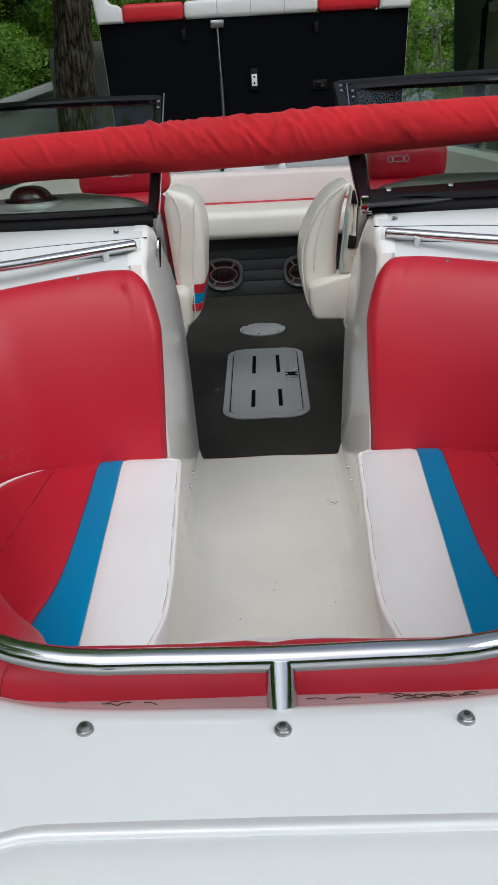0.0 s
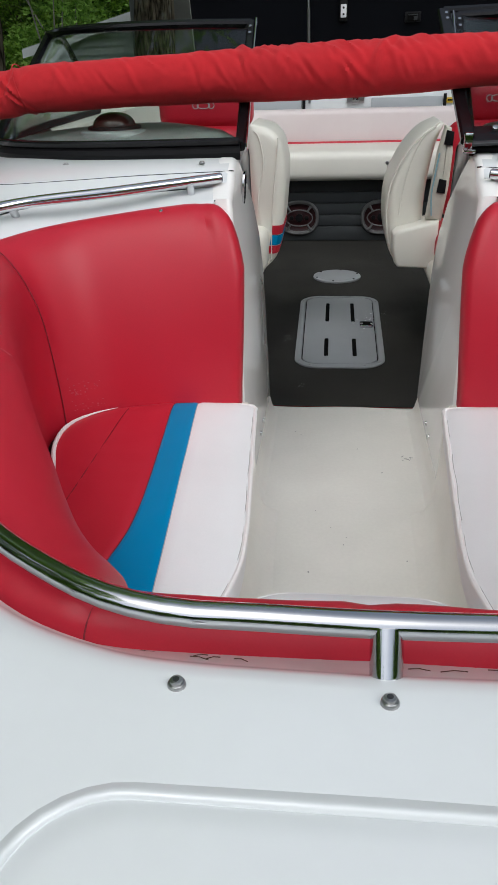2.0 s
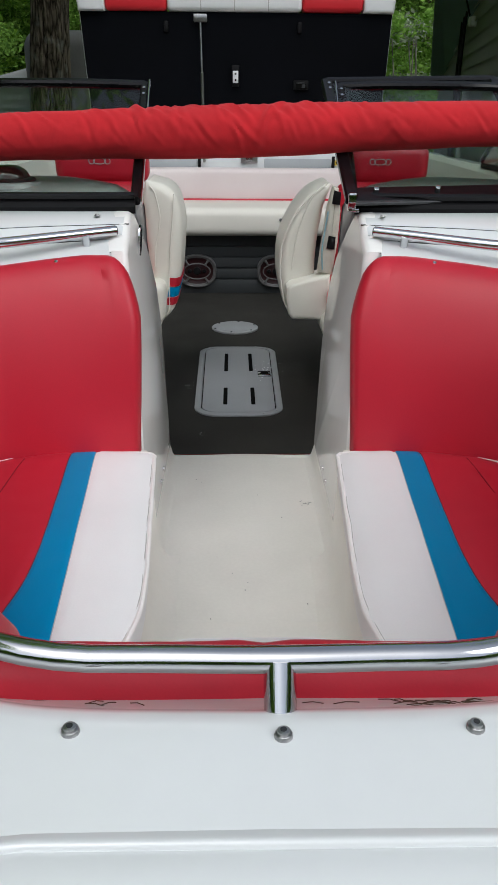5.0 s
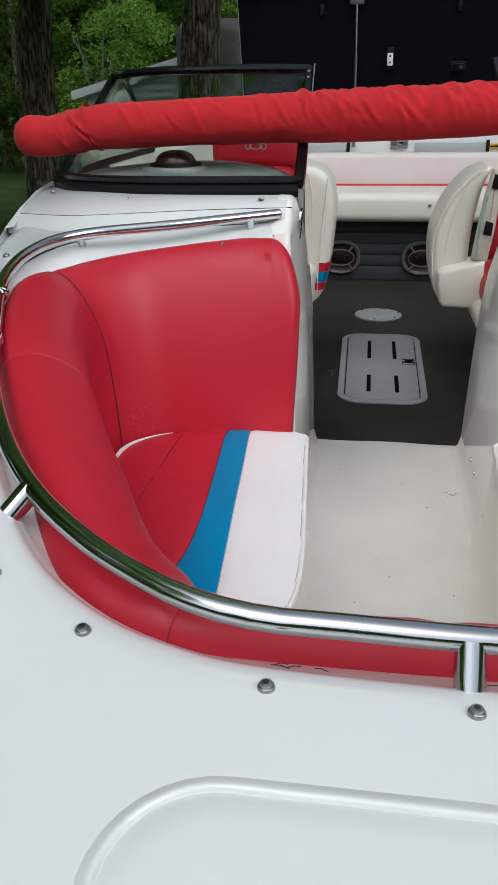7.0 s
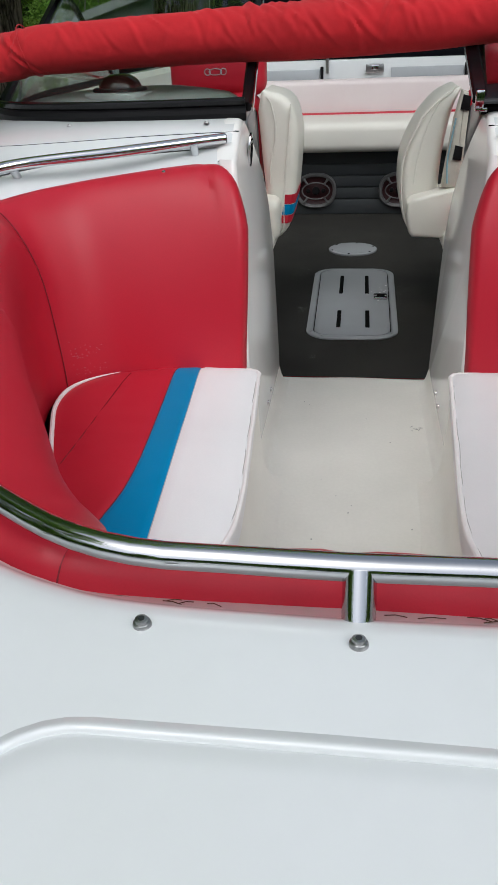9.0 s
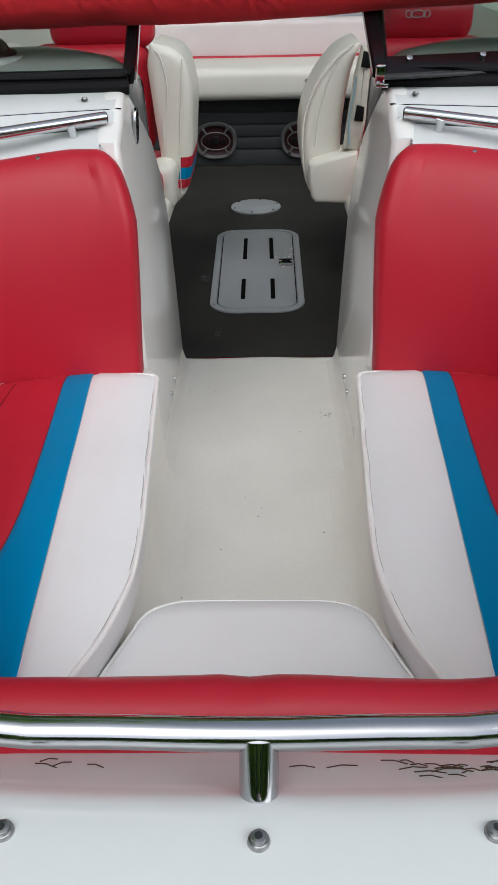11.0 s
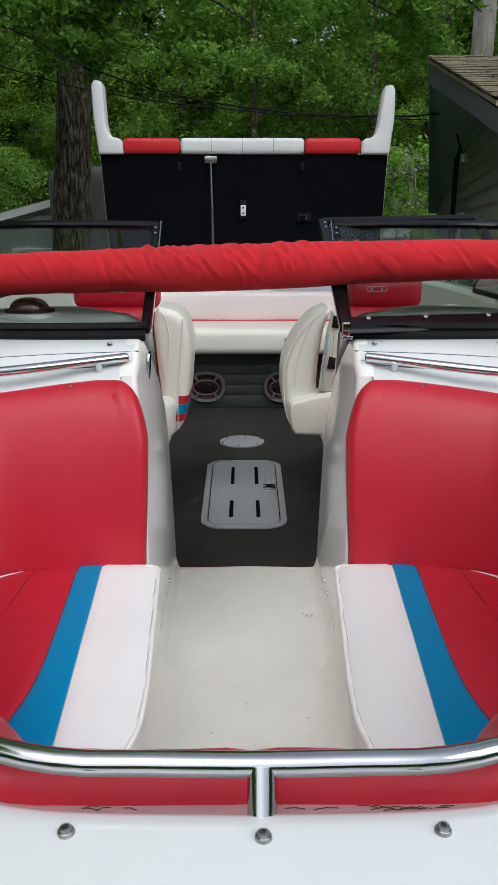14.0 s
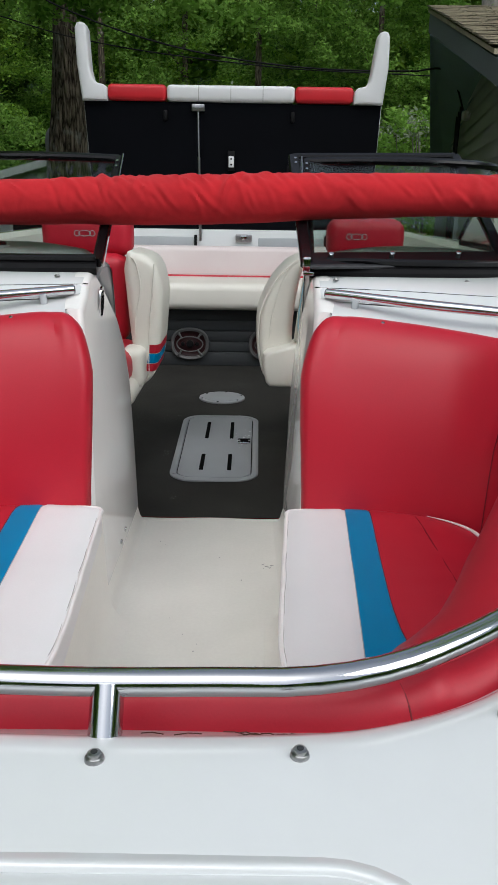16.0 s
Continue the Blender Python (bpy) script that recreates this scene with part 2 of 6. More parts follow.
def bark_material(name, furrow, ridge, lichen):
    """Bark: dark furrows between long pale plates, with grey lichen in patches."""
    m = bpy.data.materials.new(name)
    m.use_nodes = True
    n, l = m.node_tree.nodes, m.node_tree.links
    p = n["Principled BSDF"]
    p.inputs["Roughness"].default_value = 0.95
    p.inputs["Specular IOR Level"].default_value = 0.1
    co = n.new("ShaderNodeTexCoord")
    mp = n.new("ShaderNodeMapping")
    mp.inputs["Scale"].default_value = (1, 1, 0.16)
    l.new(co.outputs["Object"], mp.inputs[0])
    warp = n.new("ShaderNodeTexNoise")
    warp.inputs["Scale"].default_value, warp.inputs["Detail"].default_value = 3.0, 3
    l.new(co.outputs["Object"], warp.inputs["Vector"])
    add = n.new("ShaderNodeVectorMath")
    add.operation = "MULTIPLY_ADD"
    add.inputs[1].default_value = (0.10, 0.10, 0.03)
    l.new(warp.outputs["Color"], add.inputs[0])
    l.new(mp.outputs[0], add.inputs[2])
    plates = n.new("ShaderNodeTexVoronoi")
    plates.feature = "DISTANCE_TO_EDGE"
    plates.inputs["Scale"].default_value = 17.0
    l.new(add.outputs[0], plates.inputs["Vector"])
    grain = n.new("ShaderNodeTexNoise")
    grain.inputs["Scale"].default_value, grain.inputs["Detail"].default_value = 55.0, 5
    l.new(mp.outputs[0], grain.inputs["Vector"])
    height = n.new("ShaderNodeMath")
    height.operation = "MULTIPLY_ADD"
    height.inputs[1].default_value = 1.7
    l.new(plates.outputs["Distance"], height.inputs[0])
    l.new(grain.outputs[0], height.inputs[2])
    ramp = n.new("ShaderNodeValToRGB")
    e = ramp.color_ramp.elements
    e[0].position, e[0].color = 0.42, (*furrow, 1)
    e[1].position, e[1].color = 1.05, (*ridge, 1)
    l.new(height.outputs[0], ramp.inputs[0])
    patch = n.new("ShaderNodeTexNoise")
    patch.inputs["Scale"].default_value, patch.inputs["Detail"].default_value = 4.5, 8
    l.new(co.outputs["Object"], patch.inputs["Vector"])
    edge = n.new("ShaderNodeMapRange")
    edge.inputs[1].default_value, edge.inputs[2].default_value = 0.58, 0.70
    edge.inputs[4].default_value = 0.65
    l.new(patch.outputs[0], edge.inputs[0])
    mix = n.new("ShaderNodeMix")
    mix.data_type = "RGBA"
    mix.inputs[7].default_value = (*lichen, 1)
    l.new(edge.outputs[0], mix.inputs[0])
    l.new(ramp.outputs[0], mix.inputs[6])
    l.new(mix.outputs[2], p.inputs["Base Color"])
    b = n.new("ShaderNodeBump")
    b.inputs["Strength"].default_value, b.inputs["Distance"].default_value = 1.0, 0.035
    l.new(height.outputs[0], b.inputs["Height"])
    l.new(b.outputs[0], p.inputs["Normal"])
    return m


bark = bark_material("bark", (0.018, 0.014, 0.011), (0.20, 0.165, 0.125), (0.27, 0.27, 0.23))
pale_bark = material("pale_bark", (0.28, 0.26, 0.23), 0.95, vary=0.5, scale=5, fine=26, bump=1.0, dist=0.02, spec=0.1, stretch=(2.2, 2.2, 0.4))
leaf_mid = leaf_material("leaves_mid", (0.085, 0.18, 0.032), (0.34, 0.56, 0.11), .6)
leaf_dark = leaf_material("leaves_dark", (0.055, 0.14, 0.018), (0.27, 0.46, 0.055), .55)
# leaf green darkened to hold the shade of the deep woods at left
leaf_shaded = leaf_material("leaves_shaded", (0.025, 0.055, 0.010), (0.14, 0.23, 0.035), .45)
leaf_light = leaf_material("leaves_light", (0.14, 0.28, 0.042), (0.38, 0.62, 0.13), 0.65)
leaf_silver = leaf_material("leaves_silver", (0.12, 0.19, 0.08), (0.55, 0.60, 0.46), 0.35)
grass_mat = leaf_material("grass_blades", (0.04, 0.095, 0.015), (0.11, 0.20, 0.035))
lawn_mat = material("lawn_soil", (0.05, 0.085, 0.022), 0.95, vary=0.5, scale=1.2, fine=30, bump=0.6, dist=0.03, spec=0.1)
siding_white = material("pale_siding", (0.74, 0.77, 0.78), 0.6, vary=0.08, scale=2, fine=60, bump=0.1)
siding_grey = material("grey_siding", (0.58, 0.58, 0.53), 0.7, vary=0.12, scale=2, fine=60, bump=0.15)
roof_mat = material("weathered_shingle", (0.33, 0.28, 0.21), 0.95, vary=0.5, scale=5, fine=40, bump=0.8, dist=0.01, tint=(0.40, 0.36, 0.25))
fascia_mat = material("dark_fascia", (0.085, 0.105, 0.11), 0.7, vary=0.2, scale=3, fine=60, bump=0.1)
roof_pale = material("pale_roof", (0.5, 0.52, 0.54), 0.7, vary=0.12, scale=3, fine=40, bump=0.3)
soffit_mat = material("slate_soffit", (0.24, 0.32, 0.39), 0.7, vary=0.15, scale=3, fine=60, bump=0.1)
hull_red = material("red_hull_gelcoat", (0.5, 0.02, 0.02), 0.25, coat=0.6, vary=0.06, scale=3, bump=0.02)

# ---------------------------------------------------------------- boat lines (half breadth, along, height)
RAIL = [(0, .683, .583), (.09, .685, .583), (.155, .686, .584), (.215, .700, .586), (.27, .728, .589), (.33, .768, .594), (.405, .835, .604), (.475, .925, .617), (.55, 1.055, .635), (.632, 1.24, .658), (.708, 1.443, .683), (.722, 1.6, .702), (.668, 1.71, .715), (.472, 1.80, .725), (.278, 1.895, .735)]
GUNWALE = [(0, .667, .547), (.144, .670, .548), (.217, .68, .55), (.291, .705, .556), (.361, .752, .566), (.418, .815, .58), (.479, .905, .598), (.541, 1.018, .616), (.64, 1.23, .648), (.715, 1.43, .672), (.738, 1.56, .686), (.712, 1.70, .699), (.62, 1.80, .709), (.47, 1.86, .716), (.36, 1.885, .72), (.266, 1.903, .7235)]
PAD_TOP = [(0, .718, .510), (.15, .715, .512), (.222, .710, .520), (.282, .719, .527), (.336, .747, .536), (.386, .802, .549), (.45, .905, .570), (.522, 1.02, .592), (.622, 1.215, .628), (.697, 1.418, .648), (.71, 1.55, .655), (.66, 1.66, .665), (.58, 1.75, .672), (.45, 1.805, .684), (.34, 1.828, .693), (.247, 1.83, .695)]
PAD_FOOT = [(0, .83, .24), (.12, .83, .24), (.180, .838, .25), (.216, .858, .28), (.240, .887, .30), (.296, .935, .312), (.358, 1.013, .312), (.419, 1.095, .312), (.510, 1.265, .312), (.567, 1.453, .306), (.573, 1.54, .300), (.53, 1.59, .30), (.48, 1.63, .30), (.40, 1.65, .30), (.32, 1.665, .30), (.235, 1.68, .30)]
SHEER = [(0, -.30, .50), (.12, -.26, .503), (.22, -.16, .508), (.33, 0, .515), (.43, .18, .525), (.51, .38, .54), (.58, .60, .558), (.645, .84, .58), (.73, 1.14, .615), (.795, 1.41, .650), (.838, 1.60, .678), (.862, 1.72, .696), (.880, 1.82, .710), (.90, 1.94, .726), (.912, 2.02, .738), (.922, 2.08, .748)]


STEPS = (0, .008, .018, .032, .05, .075, .11, .16, .24, .36, .5, .64, .76, .86, .93, 1)


def rim(t, g, e):
    """How far the deck rises from the edge of the opening."""
    d = t * (e - g).length
    return (.019 - .012 * min(1, max(0, (g.y - .75) / .5))) * (1 - math.exp(-d / .014)) * (1 - t)


def fore_deck():
    """The moulded white deck round the bow opening, its ledge and its outer flare."""
    for s in (-1, 1):
        inner, outer = by_key(mirror(GUNWALE, s), 4), by_key(mirror(SHEER, s), 4)
        rows = []
        for g, e in zip(inner, outer):
            row = []
            for t in STEPS:
                p = g.lerp(e, t)
                p.z += rim(t, g, e) - 0.03 * max(0, t - 0.8) * 5 * (t - 0.8) * 5
                row.append(p)
            row.insert(0, g + Vector((0, 0, -0.004)) + (g - e).normalized() * 0.006)
            rows.append(row)
        ob = part("deck", loft(rows), gelcoat)
        tagged(ob, "glossy white moulded fibreglass bow deck", "boat deck", kind="structure")
        # the ledge between the deck edge and the pads
        foot = by_key(mirror(PAD_TOP, s), 4)
        rows = []
        for g, p in zip(inner, foot):
            if p.y > 1.7:
                p.x = s * max(.284, abs(p.x))
            way = (p - g).normalized()
            row = [g + Vector((0, 0, -0.004)) + way * 0.006]
            for k in range(1, 5):
                q = g.lerp(p + way * 0.012, k / 4)
                q.z = g.z - 0.006 + (p.z + 0.004 - g.z) * (k / 4)
                row.append(q)
            rows.append(row)
        ob = part("ledge", loft(rows), gelcoat)
        tagged(ob, "narrow white fibreglass ledge between deck and red pads", "boat deck", kind="structure")
        # hull side below the deck edge, with its red band
        top = outer + [Vector((s * x, y, z)) for x, y, z in ((1.0, 2.6, .76), (1.05, 3.3, .77), (1.07, 4.2, .77), (1.05, 5.6, .77))]
        rows = []
        for p in top:
            b = Vector((p.x, p.y, p.z - 0.03))
            rows.append([b, b + Vector((s * 0.012, 0, -0.01)), b + Vector((s * 0.012, 0, -0.045)), b + Vector((0, 0, -0.05))])
        ob = part("rub_rail", loft(rows), hull_red)
        tagged(ob, "red rubbing strake along the hull edge", "rub rail", kind="structure")
        rows = [[Vector((p.x, p.y, p.z - 0.07)), Vector((p.x * 0.992, p.y + 0.01, p.z - 0.28)), Vector((p.x * 0.965, p.y + 0.03, p.z - 0.60)), Vector((p.x * 0.93, p.y + 0.06, p.z - 0.78)), Vector((p.x * 0.45, p.y + 0.2 * max(0, 1 - p.y / 3), -.52 + .5 * max(0, (.8 - p.y) / 1.1) ** 1.5)), Vector((0, p.y + 0.3 * max(0, 1 - p.y / 3), -.66 + .6 * max(0, (.8 - p.y) / 1.1) ** 1.5))] for p in top]
        end = [p + Vector((0, .004, 0)) for p in rows[-1]]
        bm = loft([end, [Vector((0, p.y, p.z)) for p in end]])
        ob = part("transom", bm, hull_red)
        tagged(ob, "glossy red stern of the boat hull", "boat hull", kind="structure")
        ob = part("hull", loft(rows), hull_red)
        tagged(ob, "glossy red boat hull below the deck", "boat hull", kind="structure")


def deck_surface(x, y):
    """Height of the deck's own mesh at a place before the opening."""
    x = abs(x)
    gs, es = by_key(GUNWALE, 4), by_key(SHEER, 4)
    for i in range(len(gs) - 1):
        if es[i].x > x + .3 and gs[i].x > x + .3:
            break
        for a, b in zip(STEPS, STEPS[1:]):
            q = []
            for g, e, t in ((gs[i], es[i], a), (gs[i + 1], es[i + 1], a), (gs[i + 1], es[i + 1], b), (gs[i], es[i], b)):
                p = g.lerp(e, t)
                p.z += rim(t, g, e) - 0.03 * max(0, t - 0.8) * 5 * (t - 0.8) * 5
                q.append(p)
            for tri in ((q[0], q[1], q[2]), (q[0], q[2], q[3])):
                d = (tri[1].y - tri[2].y) * (tri[0].x - tri[2].x) + (tri[2].x - tri[1].x) * (tri[0].y - tri[2].y)
                if abs(d) < 1e-9:
                    continue
                u = ((tri[1].y - tri[2].y) * (x - tri[2].x) + (tri[2].x - tri[1].x) * (y - tri[2].y)) / d
                v = ((tri[2].y - tri[0].y) * (x - tri[2].x) + (tri[0].x - tri[2].x) * (y - tri[2].y)) / d
                if u > -.002 and v > -.002 and u + v < 1.002:
                    return tri[0].z * u + tri[1].z * v + tri[2].z * (1 - u - v)
    return 0.5597 - 0.067 * (0.545 - y)


def anchor_hatch():
    """The flush hatch in the bow deck with its rounded groove."""
    def outline(grow, z):
        pts = []
        w, back, front, r = .224 + grow, .5415 + grow, .02 - grow, .070 + grow
        for cx, cy, a0 in ((w - r, back - r, 0), (-w + r, back - r, 90), (-w * 0.35 + r, front + r, 180), (w * 0.35 - r, front + r, 270)):
            for k in range(9):
                a = radians(a0 + 90 * k / 8)
                x, y = cx + r * math.cos(a), cy + r * math.sin(a)
                pts.append(Vector((x, y, deck_surface(x, y) + z)))
        return pts
    hatch = thing("deck_hatch", (0, .3, .56), "flush white fibreglass deck hatch with rounded corners", "hatch")
    inv = Matrix.Translation((0, -.3, -.56))
    rows = [outline(0.012, -0.001), outline(0.009, 0.0004), outline(0.006, 0.0018), outline(0.0035, 0.0030), outline(0.0015, 0.0035), outline(0.0, 0.0032), outline(-0.0010, 0.0021), outline(-0.0017, 0.0007), outline(-0.0022, -0.0015)]
    bm = loft(rows, close=True)
    bm.transform(inv)
    part("lip", bm, gelcoat, hatch, "raised moulded lip")
    rings = [outline(-0.0024, -0.004), outline(-0.0026, -0.0002), outline(-0.0040, 0.0006)]
    for f in (0.93, 0.8, 0.6, 0.4, 0.2, 0.02):
        rings.append([Vector((q.x * f, .28 + (q.y - .28) * f, deck_surface(q.x * f, .28 + (q.y - .28) * f) + .0010)) for q in rings[2]])
    bm = loft(rings, close=True)
    bm.transform(inv)
    part("panel", bm, gelcoat, hatch)
    return hatch


def bow_bases():
    """Seat bases, cove and sole of the bow well."""
    path = [(.2105, 1.76), (.209, 1.70), (.206, 1.6), (.196, 1.4), (.186, 1.2), (.172, 1.08), (.13, 1.02), (.06, 1.005), (0, 1.0)]
    for s in (-1, 1):
        line = smooth_line([(s * x, y, 0) for x, y in path], 40)
        rows = []
        for i, p in enumerate(line):
            a, b = line[max(0, i - 1)], line[min(39, i + 1)]
            t = (b - a).normalized()
            inward = Vector((t.y, -t.x, 0)) * s
            if inward.x * -s < 0 and abs(p.x) > .1:
                inward = -inward
            if abs(p.x) <= .1:
                inward = Vector((0, 1, 0)) if abs(inward.y) > .5 else inward
            drop = .05 * max(0, min(1, (1.2 - p.y) / .12))
            row = [p + inward * d + Vector((0, 0, z)) for d, z in ((-.06, .285 - drop), (-.008, .28 - drop), (0.0, .268 - drop), (.004, .15), (.008, .06), (.016, .03), (.03, .010), (.05, .003), (.065, -.002), (.075, -.004))]
            rows.append(row)
        ob = part("seat_base", loft(rows), gel_floor)
        tagged(ob, "cream moulded fibreglass seat base with coved foot", "seat base", kind="structure")
    bm = bmesh.new()
    n, m = 14, 30
    vs = [[bm.verts.new((-.218 + .436 * i / n, .95 + 1.41 * j / m, .0015 * math.sin(9 * i / n) * math.sin(5 * j / m))) for i in range(n + 1)] for j in range(m + 1)]
    for j in range(m):
        for i in range(n):
            bm.faces.new((vs[j][i], vs[j][i + 1], vs[j + 1][i + 1], vs[j + 1][i]))
    e = rbox(-.222, .222, 2.335, 2.362, -.04, .001, .008, 2)
    me = bpy.data.meshes.new("x")
    e.to_mesh(me)
    e.free()
    bm.from_mesh(me)
    ob = part("floor", bm, gel_floor)
    tagged(ob, "worn cream fibreglass sole of the bow well", "floor", kind="structure")


def consoles():
    """The two bulkheads beside the walk-through, the decks above them, the dashes behind the glass."""
    for s in (-1, 1):
        prof = [(1.725, .0), (2.0, .0), (2.36, .0), (2.366, .26), (2.36, .42), (2.325, .54), (2.25, .63), (2.12, .715), (2.03, .764), (1.985, .7630), (1.955, .7545), (1.93, .7430), (1.905, .7245), (1.872, .7115), (1.842, .7005), (1.82, .60), (1.795, .45)]
        def xof(z):
            return .2175 + .034 * z + max(0, z - .45) * .03
        line = []
        for k, (y, z) in enumerate(prof):
            y1, z1 = prof[(k + 1) % len(prof)]
            m_ = max(1, int(math.hypot(y1 - y, z1 - z) / .03))
            line += [(y + (y1 - y) * q / m_, z + (z1 - z) * q / m_) for q in range(m_)]
        out = []
        for k, (y, z) in enumerate(line):
            ya, za = line[k - 1]
            yb, zb = line[(k + 1) % len(line)]
            d = math.hypot(yb - ya, zb - za)
            out.append(((zb - za) / d, -(yb - ya) / d))
        rings = []
        for q in range(6):
            ang = radians(90 * q / 5)
            rings.append([Vector((s * (xof(z) + .015 * (1 - math.cos(ang))), y - ny * .015 * (1 - math.sin(ang)), z - nz * .015 * (1 - math.sin(ang)))) for (y, z), (ny, nz) in zip(line, out)])
        rings.append([Vector((s * (xof(z) + .034), y, z + (.0008 if z > .68 else 0))) for y, z in line])
        rings.append([Vector((s * .335, y, z - (.022 if z > .68 else 0))) for y, z in line])
        bm = loft(rings, close=True)
        bm.verts.ensure_lookup_table()
        bm.faces.new([bm.verts[k] for k in range(len(line))])
        wall = part("wall_console", bm, gel_wall)
        tagged(wall, "glossy white fibreglass bulkhead beside the walk-through", "bulkhead", kind="structure")
        rows = [[(s * (.2165 - d), y, z) for d, z in ((-.004, .05), (.001, .034), (.005, .018), (.012, .006), (.022, .001), (.03, -.003))] for y in (1.70, 1.8, 1.9, 2.0, 2.1, 2.2, 2.28, 2.335)]
        ob = part("cove", loft(rows), gel_floor)
        tagged(ob, "rounded cream cove where bulkhead meets sole", "floor", kind="structure")
        # deck strip between the ledge and the windshield
        front = smooth_line(mirror([(.266, 1.905, .726), (.45, 1.87, .722), (.61, 1.81, .716), (.72, 1.78, .712), (.88, 1.84, .706)], s), 24)
        base = smooth_line(mirror([(.266, 2.02, .766), (.45, 2.0, .766), (.60, 2.0, .766), (.78, 2.05, .766), (.93, 2.22, .758)], s), 24)
        rows = []
        for f, w in zip(front, base):
            mid = f.lerp(w, .42)
            mid.z = f.z + (w.z - f.z) * .72
            groove = f.lerp(w, .22)
            groove.z = f.z + (w.z - f.z) * .42
            g2 = groove + (w - f).normalized() * .004
            rows.append([f + Vector((0, 0, -.01)), f, groove, groove.lerp(g2, .5) + Vector((0, 0, -.004)), g2 + Vector((0, 0, .0012)), mid, w, w + Vector((0, .25, .0))])
        line = [r[3] + Vector((0, 0, .0032)) for r in rows]
        ob = part("console_deck", loft(rows), gelcoat)
        line = [Vector((s * .254, line[0].y + .001, line[0].z + .0010)), Vector((s * .262, line[0].y + .001, line[0].z + .0012))] + line
        part("seam", tube_mesh(line, .0014, 6), dark_gap, ob)
        tagged(ob, "white deck panel below the windshield", "boat deck", kind="structure")
        # deck beside the windshield, sloping to the sheer
        inner = smooth_line(mirror([(.86, 1.83, .712), (.90, 2.0, .735), (.935, 2.22, .757), (.97, 2.5, .765), (1.0, 3.3, .775), (1.02, 4.4, .775), (1.0, 5.6, .775)], s), 24)
        outer = smooth_line(mirror([(.868, 1.75, .70), (.922, 2.08, .748), (.955, 2.3, .752), (1.0, 2.6, .755), (1.05, 3.3, .765), (1.07, 4.4, .765), (1.05, 5.6, .765)], s), 24)
        rows = [[p + Vector((0, 0, 0)), p.lerp(q, .5) + Vector((0, 0, .008)), q + Vector((0, 0, -.01)), q + Vector((0, 0, -.05))] for p, q in zip(inner, outer)]
        ob = part("side_deck", loft(rows), gelcoat)
        tagged(ob, "white side deck along the cockpit", "boat deck", kind="structure")
        # cockpit lining
        rows = [[p + Vector((-s * .02, 0, 0.003)), p + Vector((-s * .045, 0, -.02)), Vector((s * (abs(p.x) - .05), p.y, .35)), Vector((s * (abs(p.x) - .085), p.y, -.01))] for p in inner[6:]]
        ob = part("wall_side", loft(rows), cream_vinyl)
        tagged(ob, "cream vinyl cockpit lining", "wall", kind="structure")
        # dash cowl
        rows = []
        for j in range(15):
            t = j / 14
            row = []
            for i in range(21):
                u = i / 20
                x = .25 + .66 * u
                y0 = 2.03 + .16 * max(0, (u - .7) / .3) ** 2
                y = y0 + (.23 + .31 * min(1, u * 3) - .1 * u) * t
                z = .774 + .042 * math.sin(math.pi * min(1, t * 1.08)) ** .8 * (1 - abs(2 * u - .85) ** 2.2 * .75)
                if t > .85:
                    z -= (t - .85) * .9
                if u < .08:
                    z -= (.08 - u) * .35
                row.append((s * x, y, z))
            rows.append(row)
        ob = part("dash", loft(rows), dash_grey)
        tagged(ob, "grey painted dash cowl behind the windshield", "dashboard", kind="structure")
        bm = rbox(min(s * .42, s * .93), max(s * .42, s * .93), 2.40, 2.56, .40, .755, .02)
        ob = part("dash_panel", bm, dash_grey)
        tagged(ob, "grey instrument panel under the dash cowl", "dashboard", kind="structure")

        # grey inner flank that follows the cowl down
        bm = slab([(s * .252, 2.04, .772), (s * .252, 2.13, .786), (s * .252, 2.21, .768), (s * .252, 2.262, .71), (s * .252, 2.285, .60), (s * .252, 2.25, .62), (s * .252, 2.18, .68), (s * .252, 2.10, .72)], Vector((s * .03, 0, 0)), bevel=.008)
        ob = part("dash_flank", bm, dash_grey)
        tagged(ob, "grey moulded flank of the dash", "dashboard", kind="structure")


def cockpit():
    bm = bmesh.new()
    n, m = 20, 24
    vs = [[bm.verts.new((-.89 + 1.78 * i / n, 2.36 + 2.34 * j / m, .002 + .002 * noise.noise((i * .6, j * .6, 0)))) for i in range(n + 1)] for j in range(m + 1)]
    for j in range(m):
        for i in range(n):
            bm.faces.new((vs[j][i], vs[j][i + 1], vs[j + 1][i + 1], vs[j + 1][i]))
    tagged(part("floor_carpet", bm, carpet_mat), "dark grey worn marine carpet on the cockpit sole", "carpet", kind="structure")
    # unseen panels added under the consoles, so that no light leaks under the dash
    for s in (-1, 1):
        bm = rbox(min(s * .30, s * .80), max(s * .30, s * .80), 1.90, 1.93, -.02, .70, .004, 1)
        tagged(part("wall_light_stop", bm, gelcoat), "unseen white panel added behind the bow seats to block light", "wall", kind="structure")


fore_deck()
anchor_hatch()
bow_bases()
consoles()
cockpit()


